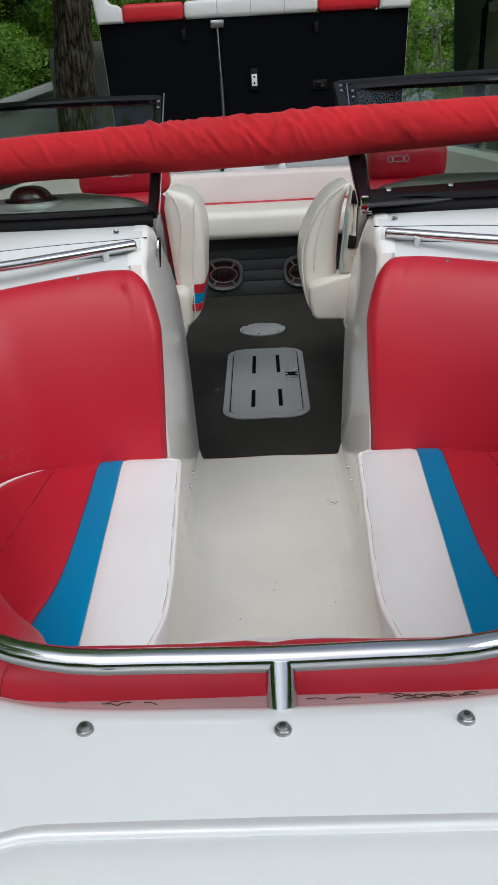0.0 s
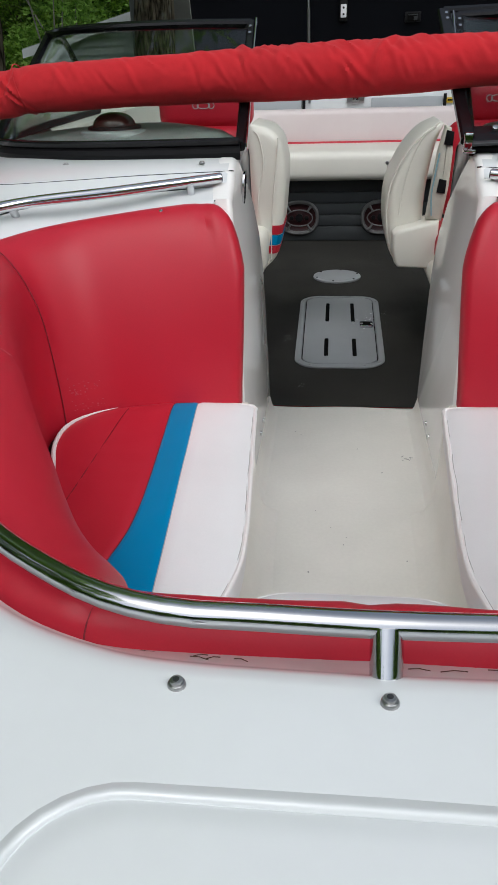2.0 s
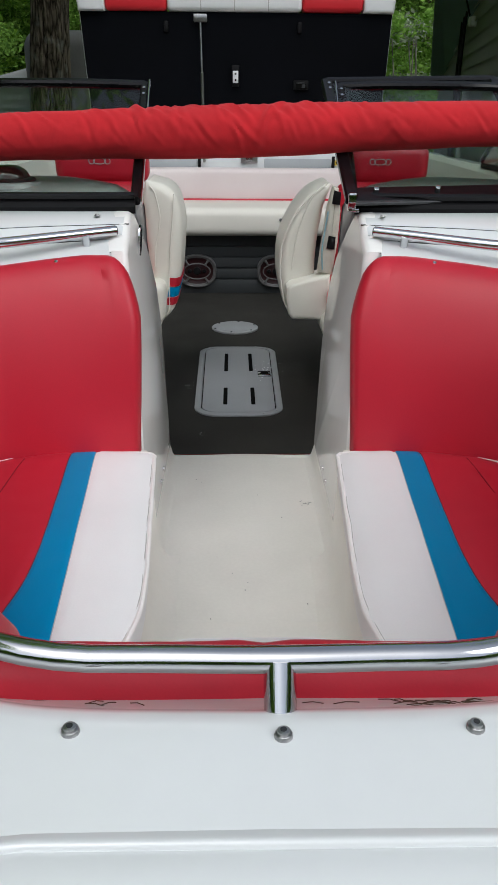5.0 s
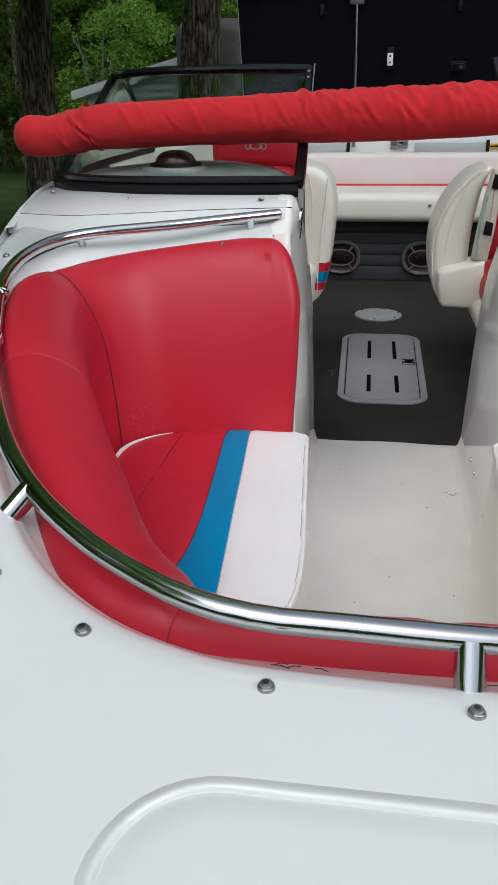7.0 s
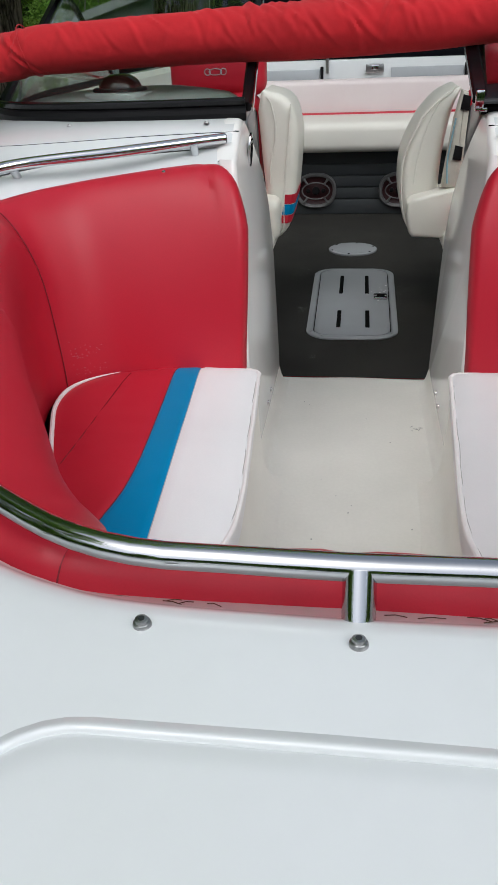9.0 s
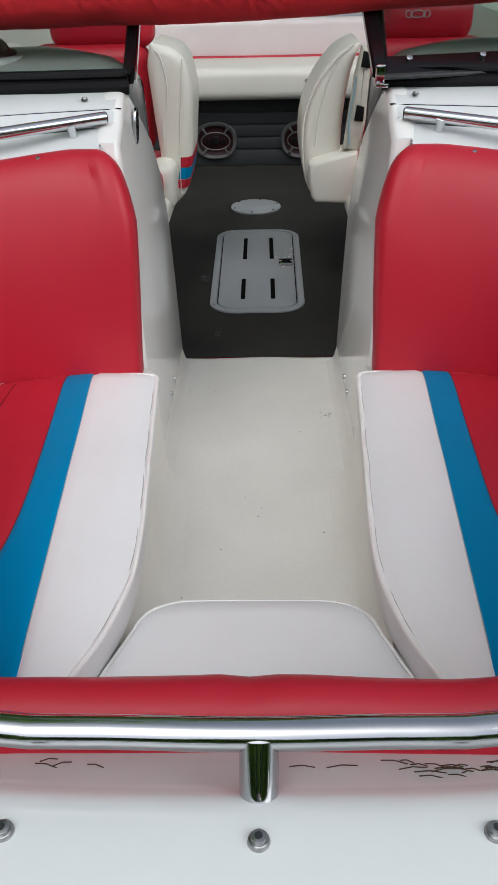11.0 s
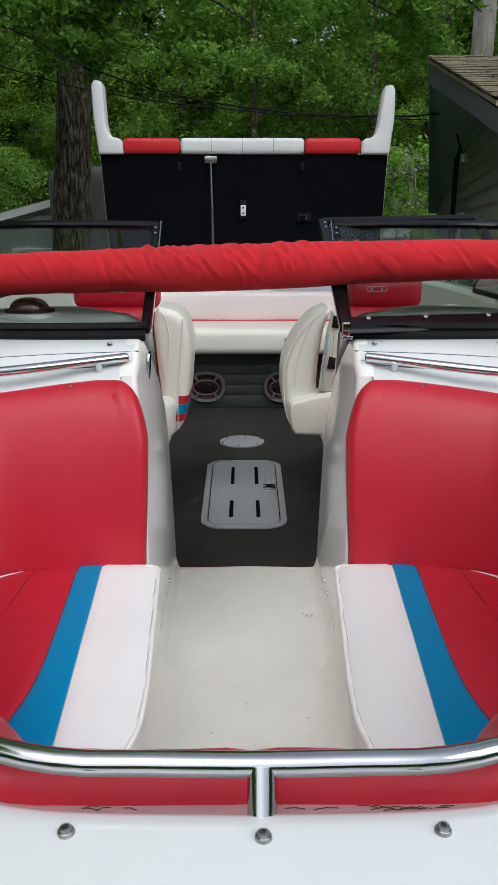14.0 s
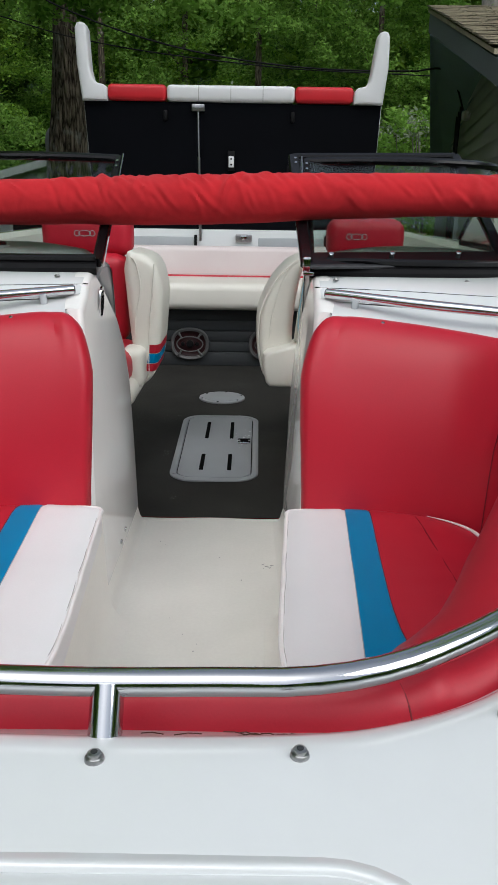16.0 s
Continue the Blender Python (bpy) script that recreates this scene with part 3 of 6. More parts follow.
# ---------------------------------------------------------------- bow upholstery
def pad_rows(s, i0, i1, cut=0.0):
    """Sections of the bow pads between two stations of their lines."""
    tops, feet = by_key(mirror(PAD_TOP, s), 6), by_key(mirror(PAD_FOOT, s), 6)
    rows = []
    last = len(tops) - 1
    for i in range(i0, i1 + 1):
        p, c = tops[i], feet[i]
        t = i / last
        flat = Vector((c.x - p.x, c.y - p.y, 0)).normalized()
        back = min(1, max(0, (t - .61) / .12))
        back = back * back * (3 - 2 * back)
        side = min(1, max(0, (t - .17) / .10))
        side = side * side * (3 - 2 * side)
        p1 = p + flat * (.018 + .027 * side * (1 - back) + .066 * back) + Vector((0, 0, (.064 - .006 * side) * (1 - back) + .032 * back))
        p2 = p + flat * .112 + Vector((0, 0, .060))
        p2 = p2.lerp(p + flat * .176 + Vector((0, 0, .062)), side)
        p2 = p2.lerp(c.lerp(p, .44) + flat * .052 + Vector((0, 0, .012)), back)
        row = [p - flat * .002 + Vector((0, 0, -.03))]
        for k in range(17):
            u = k / 16
            q = p * (1 - u) ** 3 + p1 * 3 * u * (1 - u) ** 2 + p2 * 3 * u * u * (1 - u) + c * u**3
            v = u / .66
            if v < 1:
                b = p + flat * (.126 * v - .006 * math.sin(math.pi * v)) + Vector((0, 0, -.022 * v * v + .030 * math.sin(math.pi * v ** .8) ** .7 - .012 * max(0, v - .8)))
            else:
                v = (u - .66) / .34
                e = p + flat * (.126 + .006 * math.sin(math.pi * min(1, v * 2))) + Vector((0, 0, -.0244))
                b = e.lerp(c, v ** 1.15)
            q = q.lerp(b, .9 * side * (1 - back))
            n_ = noise.noise(q * 7.0) * .0025 + noise.noise(q * 22.0) * .0008
            q += (Vector((flat.x, flat.y, .6))) * n_
            row.append(q)
        rows.append(row)
    # ends tuck in at the seams
    for row, nxt in ((rows[0], rows[1]), (rows[-1], rows[-2])):
        inner = [a.lerp(b, -.0) for a, b in zip(row, nxt)]
        for k in range(1, len(row)):
            row[k] = row[k] - Vector((0, 0, .0035))
    return rows


seam_pink = material("pink_stitching", (0.55, 0.10, 0.13), 0.6, vary=0.1, scale=60, bump=0)


def bow_pads():
    last = 15 * 6
    front = pad_rows(-1, 0, 14)[::-1] + pad_rows(1, 0, 14)[1:]
    pad = part("front_pad", loft(front), red_vinyl)
    tagged(pad, "padded red vinyl coaming roll across the bow", "coaming pad")
    part("piping", tube_mesh([r[1] + Vector((0, -.001, -.006)) for r in front], .003, 6), red_vinyl, pad, "red vinyl edge piping")
    for s in (-1, 1):
        rows = pad_rows(s, 14, 46)
        if s > 0:  # the vinyl is puckered beside the seam
            for i in range(1, 8):
                for j in range(1, 9):
                    k = i - 1.5 - .35 * j
                    rows[i][j] = rows[i][j] + Vector((-.3, -.6, .8)) * .0032 * math.cos(k * 1.15) * math.exp(-(k / 3.0) ** 2) * math.sin(math.pi * j / 9)
        side = tagged(part("side_pad", loft(rows), red_vinyl), "long padded red vinyl side coaming in the bow", "coaming pad", "bow side pads")
        part("seam", tube_mesh([p + Vector((0, 0, -.001)) for p in rows[0][1:]], .0011, 6), seam_dark, side)
        rows = pad_rows(s, 46, 62)
        short = tagged(part("side_pad", loft(rows), red_vinyl), "short padded red vinyl side coaming beside the backrest", "coaming pad", "bow side pads")
        part("seam", tube_mesh([p + Vector((0, 0, -.0012)) for p in rows[0][1:12]], .0014, 6), seam_pink, short)
        rows = pad_rows(s, 62, last)
        # rolled inner end of the backrest
        end = rows[-1]
        for k, (dx, dy, dz) in enumerate(((-.009, .003, .001), (-.015, .012, .004), (-.018, .026, .008), (-.016, .05, .014))):
            rows.append([p + Vector((s * dx * (1 - .55 * max(0, 1 - j / 5)) * (.55 + .45 * math.sin(math.pi * min(1, j / 16))), dy, -dz * max(0, 1 - j / 9))) for j, p in enumerate(end)])
        # the inner edge bows out at mid height; a soft fold runs down from the top corner
        for i in range(len(rows)):
            near = max(0, 1 - (len(rows) - 1 - i) / 12)
            for j in range(len(rows[i])):
                lift = max(0, 1 - j / 9)
                rows[i][j] = rows[i][j] + Vector((s * .054 * near * lift ** 1.1 - s * .004 * near * math.sin(math.pi * j / 17), 0, -.010 * near ** 3 * lift))
        for i in range(len(rows) - 14, len(rows)):
            for j in range(2, 9):
                d = i - (len(rows) - 8.5 + .12 * j)
                rows[i][j] = rows[i][j] + Vector((0, .005, -.003)) * math.exp(-(d / .55) ** 2) * math.sin(math.pi * (j - 1) / 8) - Vector((0, .0012, -.001)) * math.exp(-((d - 1.6) / .8) ** 2) * math.sin(math.pi * (j - 1) / 8)
        back = part("backrest", loft(rows), red_vinyl)
        tagged(back, "curved red vinyl backrest of the bow seat", "backrest", "bow backrests")
        # seam down the corner, and the button at the top
        path = [p + Vector((-s * .001, -.002, .001)) for p in pad_rows(s, 62, 63)[0][2:]]
        part("seam", tube_mesh(path, .0010, 6), seam_dark, back)
        t = pad_rows(s, last - 9, last - 8)[0][3]
        part("button", disc(t + Vector((0, -.001, .002)), .0042, .003, (0, -.5, 1), 14, .0008), chrome, back, "small steel snap button")


EDGE = {  # stations along the seat: inner edge, white to blue, blue to red, outer edge
    .90: (.235, .262, .262, .275), .935: (.217, .262, .29, .31), .99: (.192, .266, .325, .35), 1.043: (.177, .2695, .352, .385), 1.085: (.166, .272, .353, .41), 1.16: (.161, .277, .338, .45), 1.25: (.165, .283, .336, .485), 1.35: (.172, .29, .341, .52), 1.45: (.178, .296, .347, .553), 1.53: (.184, .3015, .352, .556), 1.58: (.187, .305, .356, .53), 1.62: (.189, .3075, .358, .48), 1.65: (.191, .3095, .36, .42), 1.672: (.196, .311, .361, .365)}


def edge_at(y):
    ks = sorted(EDGE)
    return [float(np.interp(y, ks, [EDGE[k][c] for k in ks])) for c in range(4)]


def smooth_edge(y):
    out = [0.0] * 4
    for d in (-.03, -.015, 0, .015, .03):
        e = edge_at(min(1.672, max(.90, y + d)))
        out = [a + b / 5 for a, b in zip(out, e)]
    return out


def seat_top(x, y, e):
    """Height of the cushion's crown."""
    lo, hi = e[0], e[3]
    u = min(1, max(0, (x - lo) / max(1e-4, hi - lo)))
    edge = min((x - lo), (1.676 - y))
    z = .309 + .016 * (1 - math.exp(-max(0, edge) / .022)) + .006 * math.sin(math.pi * u)
    return z


def bow_cushions():
    ys = [.90 + (1.672 - .90) * k / 44 for k in range(45)]
    for s in (-1, 1):
        seat = thing("bow_cushion", (s * .33, 1.35, .29), "red, blue and white striped vinyl bow seat cushion", "seat cushion", "bow seat cushions")
        back = Matrix.Translation((-s * .33, -1.35, -.29))
        for name, m_, lo, hi, lab in (("white_panel", white_vinyl, 0, 1, "white vinyl panel"), ("blue_stripe", blue_vinyl, 1, 2, "bright blue vinyl stripe"), ("red_panel", red_vinyl, 2, 3, "red vinyl panel")):
            rows = []
            for y in ys:
                e = smooth_edge(y)
                a, b = e[lo], max(e[lo] + .002, e[hi])
                row = []
                if lo == 0:
                    row.append((s * (a + .001), y, .255))
                for k in range(13):
                    x = a + (b - a) * k / 12
                    z = seat_top(x, y, e)
                    gap = min((x - a) if lo else 9, (b - x) if hi < 3 else 9)
                    z -= .003 * math.exp(-max(0, gap) / .0025)
                    if lo == 2:
                        seam = e[2] + .085 + .10 * (1.67 - y)
                        z -= .0028 * math.exp(-abs(x - seam) / .004)
                    z += .0008 * noise.noise((x * 30, y * 30, s * 3))
                    row.append((s * x, y, z))
                if hi == 3:
                    row.append((s * b, y, .25))
                rows.append(row)
            rows.append([(p[0], p[1] + .004, .255) for p in rows[-1]])
            bm = loft(rows)
            bm.transform(back)
            part(name, bm, m_, seat, lab)
        e0 = [smooth_edge(y) for y in ys]
        pipe = [(s * (e[0] - .001), y, .3095 + .0015 * math.sin(y * 60)) for y, e in zip(ys, e0)]
        for k in range(1, 7):
            pipe.append((s * (.196 + .168 * k / 6), 1.676, .310 + .001 * math.sin(k)))
        bm = tube_mesh(smooth_line(pipe, 70), .0042, 8)
        bm.transform(back)
        part("piping", bm, piping_white, seat, "white piping")
        outer = [(s * (smooth_edge(y)[3] - .004), y, seat_top(smooth_edge(y)[3], y, smooth_edge(y)) + .0025) for y in ys if 1.04 < y < 1.625]
        bm = tube_mesh(smooth_line(outer, 40), [.0042 * min(1, .12 + (39 - k) / 9) for k in range(40)], 8)
        bm.transform(back)
        part("piping", bm, piping_white, seat, "white piping")
        line = [(s * (smooth_edge(y)[2] + .085 + .10 * (1.67 - y)), y) for y in ys if y > 1.18 and smooth_edge(y)[2] + .095 + .10 * (1.67 - y) < smooth_edge(y)[3]]
        bm = tube_mesh([(x, y, seat_top(abs(x), y, smooth_edge(y)) - .0012) for x, y in line], .0010, 5)
        bm.transform(back)
        part("seam", bm, seam_dark, seat)
        for c in (1, 2):
            line = [(s * e[c], y, seat_top(e[c], y, e) - .0026) for y, e in zip(ys, e0) if y > .96]
            bm = tube_mesh(line, .0008, 5)
            bm.transform(back)
            part("seam", bm, seam_dark if c == 2 else seam_grey, seat)
        # thread line beside the piping
        bm = tube_mesh(smooth_line([(s * (e[0] + .0038 + .0008 * math.sin(y * 47)), y, .3110) for y, e in zip(ys, e0) if y < 1.63], 60), .0008, 5)
        bm.transform(back)
        part("stitching", bm, seam_grey, seat)
    # cushion across the bow
    cush = thing("front_cushion", (0, .95, .28), "white vinyl filler cushion across the bow", "seat cushion", "bow seat cushions")
    def ring(grow, z):
        half = [(0, 1.122), (.06, 1.122), (.10, 1.120), (.130, 1.110), (.149, 1.092), (.160, 1.062), (.177, 1.02), (.195, .975), (.21, .94), (.22, .84)]
        pts = smooth_line([(-x, y, 0) for x, y in half[::-1]] + [(x, y, 0) for x, y in half[1:]], 60)
        cen = Vector((0, .86, 0))
        return [Vector((cen.x + (p.x - cen.x) * grow, cen.y + (p.y - cen.y) * grow, z)) for p in pts]
    rows = [ring(.985, .20), ring(1.0, .222), ring(1.0, .25), ring(.988, .264), ring(.96, .271), ring(.85, .277), ring(.6, .280), ring(.3, .281), ring(.02, .281)]
    bm = loft(rows)
    bm.transform(Matrix.Translation((0, -.95, -.28)))
    part("cushion", bm, white_vinyl, cush)
    bm = tube_mesh([p + Vector((0, 0, 0)) for p in ring(.996, .260)], .0042, 8)
    bm.transform(Matrix.Translation((0, -.95, -.28)))
    part("piping", bm, piping_white, cush, "white piping")


bow_pads()
bow_cushions()


# ---------------------------------------------------------------- rail and deck fittings
def deck_height(x, y):
    """Height of the bow deck near the opening, from its own lines."""
    best, z = 9, .56
    for g, e in zip(by_key(GUNWALE, 4), by_key(SHEER, 4)):
        for t in STEPS:
            p = g.lerp(e, t)
            d = math.hypot(p.x - abs(x), p.y - y)
            if d < best:
                best, z = d, p.z + rim(t, g, e)
    return z


def bow_rail():
    rail = thing("bow_rail", (0, .66, .56), "polished stainless steel bow rail on short posts", "rail")
    back = Matrix.Translation((0, -.66, -.56))
    pts = mirror(RAIL, -1)[::-1] + RAIL[1:]
    bm = tube_mesh(smooth_line(pts, 150), .0108, 18)
    bm.transform(back)
    part("tube", bm, chrome, rail)
    for s in (-1, 1):
        along = (Vector((s * .278, 1.895, .735)) - Vector((s * .34, 1.866, .7325))).normalized()
        bm = disc(Vector((s * .278, 1.895, .735)) + along * .001, .0092, .004, along, 18, .001)
        bm.transform(back)
        part("end_cap", bm, steel_dark, rail, "dark end plug")
    def post(top, foot, r=.0125):
        top, foot = Vector(top), Vector(foot)
        bm = tube_mesh([foot.lerp(top, k / 10) for k in range(11)], [r] * 11, 20)
        bm.transform(back)
        part("post", bm, chrome, rail)
    post((.008, .682, .582), (.008, .658, .546))
    for s in (-1, 1):
        post((s * .410, .840, .604), (s * .438, .808, .572))
        post((s * .581, 1.128, .646), (s * .616, 1.106, .618))
        post((s * .626, 1.226, .657), (s * .660, 1.202, .632))
        post((s * .688, 1.39, .677), (s * .718, 1.372, .655))
        post((s * .668, 1.71, .715), (s * .670, 1.735, .690), .0085)
        post((s * .337, 1.858, .731), (s * .337, 1.872, .700), .0085)
        for a in (1.185, 1.372):
            p = Vector((s * np.interp(a, [1.055, 1.24, 1.443], [.55, .632, .708]), a, np.interp(a, [1.055, 1.24, 1.443], [.635, .658, .683])))
            d = Vector((s * .36, 1, .09)).normalized()
            bm = tube_mesh([p - d * .009, p - d * .008, p + d * .008, p + d * .009], [.011, .0124, .0124, .011], 16)
            bm.transform(back)
            part("collar", bm, chrome, rail)


def snaps():
    first = None
    spots = [(.008, .626), (-.143, .631), (.146, .631), (-.297, .667), (.297, .667), (-.396, .718), (.396, .718), (-.462, .805), (.462, .805), (-.552, .957), (.552, .957), (-.636, 1.112), (.636, 1.112), (-.68, 1.226), (.68, 1.226), (-.718, 1.328), (.718, 1.328), (-.748, 1.44), (.748, 1.44), (-.775, 1.60), (.775, 1.60)]
    for x, y in spots:
        z = deck_height(x, y)
        m = pose(x, y, z, random.uniform(-5, 5), random.uniform(-5, 5), random.uniform(0, 360))
        if first is None:
            first = thing("snap_fastener", (0, 0, 0), "round steel snap fastener screwed to the white deck", "fastener", "deck snaps")
            part("base", disc((0, 0, .0012), .0070, .0042, "z", 20, .0008, r2=.0062), steel, first)
            part("stud", disc((0, 0, .0040), .0046, .0036, "z", 18, .0009, r2=.0049), steel, first)
            part("slot", disc((0, 0, .0059), .0024, .0008, "z", 14), steel_dark, first)
            first.matrix_basis = m
        else:
            copy_thing(first, m)
    small = None
    for x, y, z in ((-.324, 1.946, .752), (-.629, 1.955, .752), (-.86, 2.07, .752), (.302, 1.946, .752), (.60, 1.955, .752), (.86, 2.07, .752)):
        m = pose(x, y, z + .0065, -14, 0, 0)
        if small is None:
            small = thing("windshield_snap", (0, 0, 0), "small steel snap stud below the windshield", "fastener", "windshield snaps")
            part("base", disc((0, 0, .0005), .0066, .003, "z", 16, .0008), steel, small)
            part("stud", disc((0, 0, .003), .0046, .0035, "z", 14, .001), steel, small)
            small.matrix_basis = m
        else:
            copy_thing(small, m)
    for s in (-1, 1):
        for y, z in ((2.10, .075), (2.03, .07)):
            ob = part("floor_screw", disc((s * .2185, y, z), .0068, .008, "x", 16, .0015), chrome)
            tagged(ob, "small bright screw head in the seat base", "screw", "seat base screws")


def bow_bits():
    """Pine needles and scuffs that lie in the bow."""
    for i, (x, y, n_) in enumerate(((-.20, .697, 5), (.05, .703, 2), (.125, .708, 9), (.165, .707, 10), (-.12, .709, 4), (-.235, .704, 6), (.145, .700, 5))):
        bm = bmesh.new()
        for k in range(n_):
            a = random.uniform(-.6, .6)
            l_ = random.uniform(.010, .022)
            ny = y - .009 + random.uniform(-.007, .006)
            c = Vector((x + random.uniform(-.025, .025), ny, .5422 - (ny - .667) * .53 + random.uniform(0, .0008)))
            d = Vector((math.cos(a), math.sin(a) * .35, random.uniform(-.05, .05))) * l_ / 2
            tube_mesh([c - d, c + Vector((0, .001, .0005)), c + d], .00045, 5, bm)
        tagged(part("pine_needles", bm, needle_mat), "dry brown pine needles on the ledge", "debris", "dry needles", "stuff")
    # thin dark brown line of uneven width along the pad's foot
    for x0, x1 in ((-.262, -.02), (.03, .255)):
        line = [Vector((x0 + (x1 - x0) * k / 40, float(np.interp(abs(x0 + (x1 - x0) * k / 40), [0, .15, .222, .282], [.718, .715, .710, .719])) - .002, float(np.interp(abs(x0 + (x1 - x0) * k / 40), [0, .15, .222, .282], [.510, .512, .520, .527])) + .0025)) for k in range(41)]
        bm = tube_mesh(line, [.0006 + .0012 * max(0, noise.noise((x0 * 9 + k * .31, 2, 0)) + .25) for k in range(41)], 6)
        tagged(part("foot_line", bm, needle_mat), "uneven dark brown line along the foot of the red pad", "debris", kind="stuff")
    bm = bmesh.new()
    for k in range(7):
        c = Vector((.168 + random.uniform(-.014, .014), 2.03 + random.uniform(-.012, .012), .0045))
        d = Vector((random.uniform(-.006, .006), random.uniform(-.005, .005), 0))
        tube_mesh([c - d, c + d], .0008, 5, bm)
    tagged(part("scuff", bm, seam_grey), "small dark scuff on the cream bow sole", "scuff", kind="stuff")
    bm = bmesh.new()
    for cx, cy, n_, sp in ((-.20, 2.98, 26, .03), (-.13, 2.52, 12, .02), (.16, 3.30, 8, .03), (-.25, 3.5, 10, .06)):
        for k in range(n_):
            c = Vector((cx + random.gauss(0, sp * .35), cy + random.gauss(0, sp * .7), .0048))
            bmesh.ops.create_icosphere(bm, subdivisions=1, radius=random.uniform(.0005, .0013), matrix=Matrix.Translation(c) @ Matrix.Diagonal((1, 1.5, .25, 1)))
    tagged(part("dust", bm, seam_grey), "pale dust and crumbs on the dark carpet", "debris", kind="stuff")
    rows = pad_rows(-1, 62, 84)
    bm = bmesh.new()
    for k in range(60):
        i, j = random.randint(2, 8), random.choice((14, 14, 15))
        p = rows[i][j].lerp(rows[i + 1][j + 1], random.random())
        p = p.lerp(rows[i][j + 1], random.random()) + Vector((0, -.0008, .0004))
        bmesh.ops.create_icosphere(bm, subdivisions=1, radius=random.uniform(.0005, .0016), matrix=Matrix.Translation(p) @ Matrix.Diagonal((1.6, .3, 1, 1)))
    tagged(part("scuffs", bm, seam_pink), "pale scuff marks on the red backrest", "scuff", kind="stuff")
    bm = bmesh.new()
    for k in range(13):
        c = Vector((random.uniform(-.17, .17), random.uniform(1.1, 2.3), .003))
        bmesh.ops.create_icosphere(bm, subdivisions=1, radius=random.uniform(.0008, .0018), matrix=Matrix.Translation(c))
    tagged(part("grit", bm, seam_grey), "specks of grit on the bow sole", "debris", kind="stuff")


needle_mat = material("dry_needles", (0.055, 0.032, 0.016), 0.8, vary=0.4, scale=60, bump=0)
bow_rail()
snaps()
bow_bits()


# ---------------------------------------------------------------- windshield
def strip(points, w, h, up, mat_, name, parent, label=""):
    """A bar of rectangular section, w across and h along up, on a line of points."""
    rows = []
    for i, p in enumerate(points):
        d = (points[min(i + 1, len(points) - 1)] - points[max(i - 1, 0)]).normalized()
        u = (up - d * up.dot(d)).normalized()
        sd = d.cross(u)
        c = min(w, h) * .22
        rows.append([p + sd * a + u * b for a, b in ((-w / 2 + c, -h / 2), (w / 2 - c, -h / 2), (w / 2, -h / 2 + c), (w / 2, h / 2 - c), (w / 2 - c, h / 2), (-w / 2 + c, h / 2), (-w / 2, h / 2 - c), (-w / 2, -h / 2 + c))])
    bm = loft(rows, close=True)
    n = len(bm.verts)
    bm.verts.ensure_lookup_table()
    bm.faces.new([bm.verts[k] for k in range(8)][::-1])
    bm.faces.new([bm.verts[n - 8 + k] for k in range(8)])
    return part(name, bm, mat_, parent, label)


def pane_part(low, high, parent, name="pane"):
    rows = [[a.lerp(b, k / 6) for k in range(7)] for a, b in zip(low, high)]
    bm = loft(rows)
    bmesh.ops.recalc_face_normals(bm, faces=bm.faces)
    bmesh.ops.solidify(bm, geom=bm.faces[:], thickness=.005)
    ob = part(name, bm, glass, parent, "clear tinted glass")
    ob.visible_shadow = False
    return ob


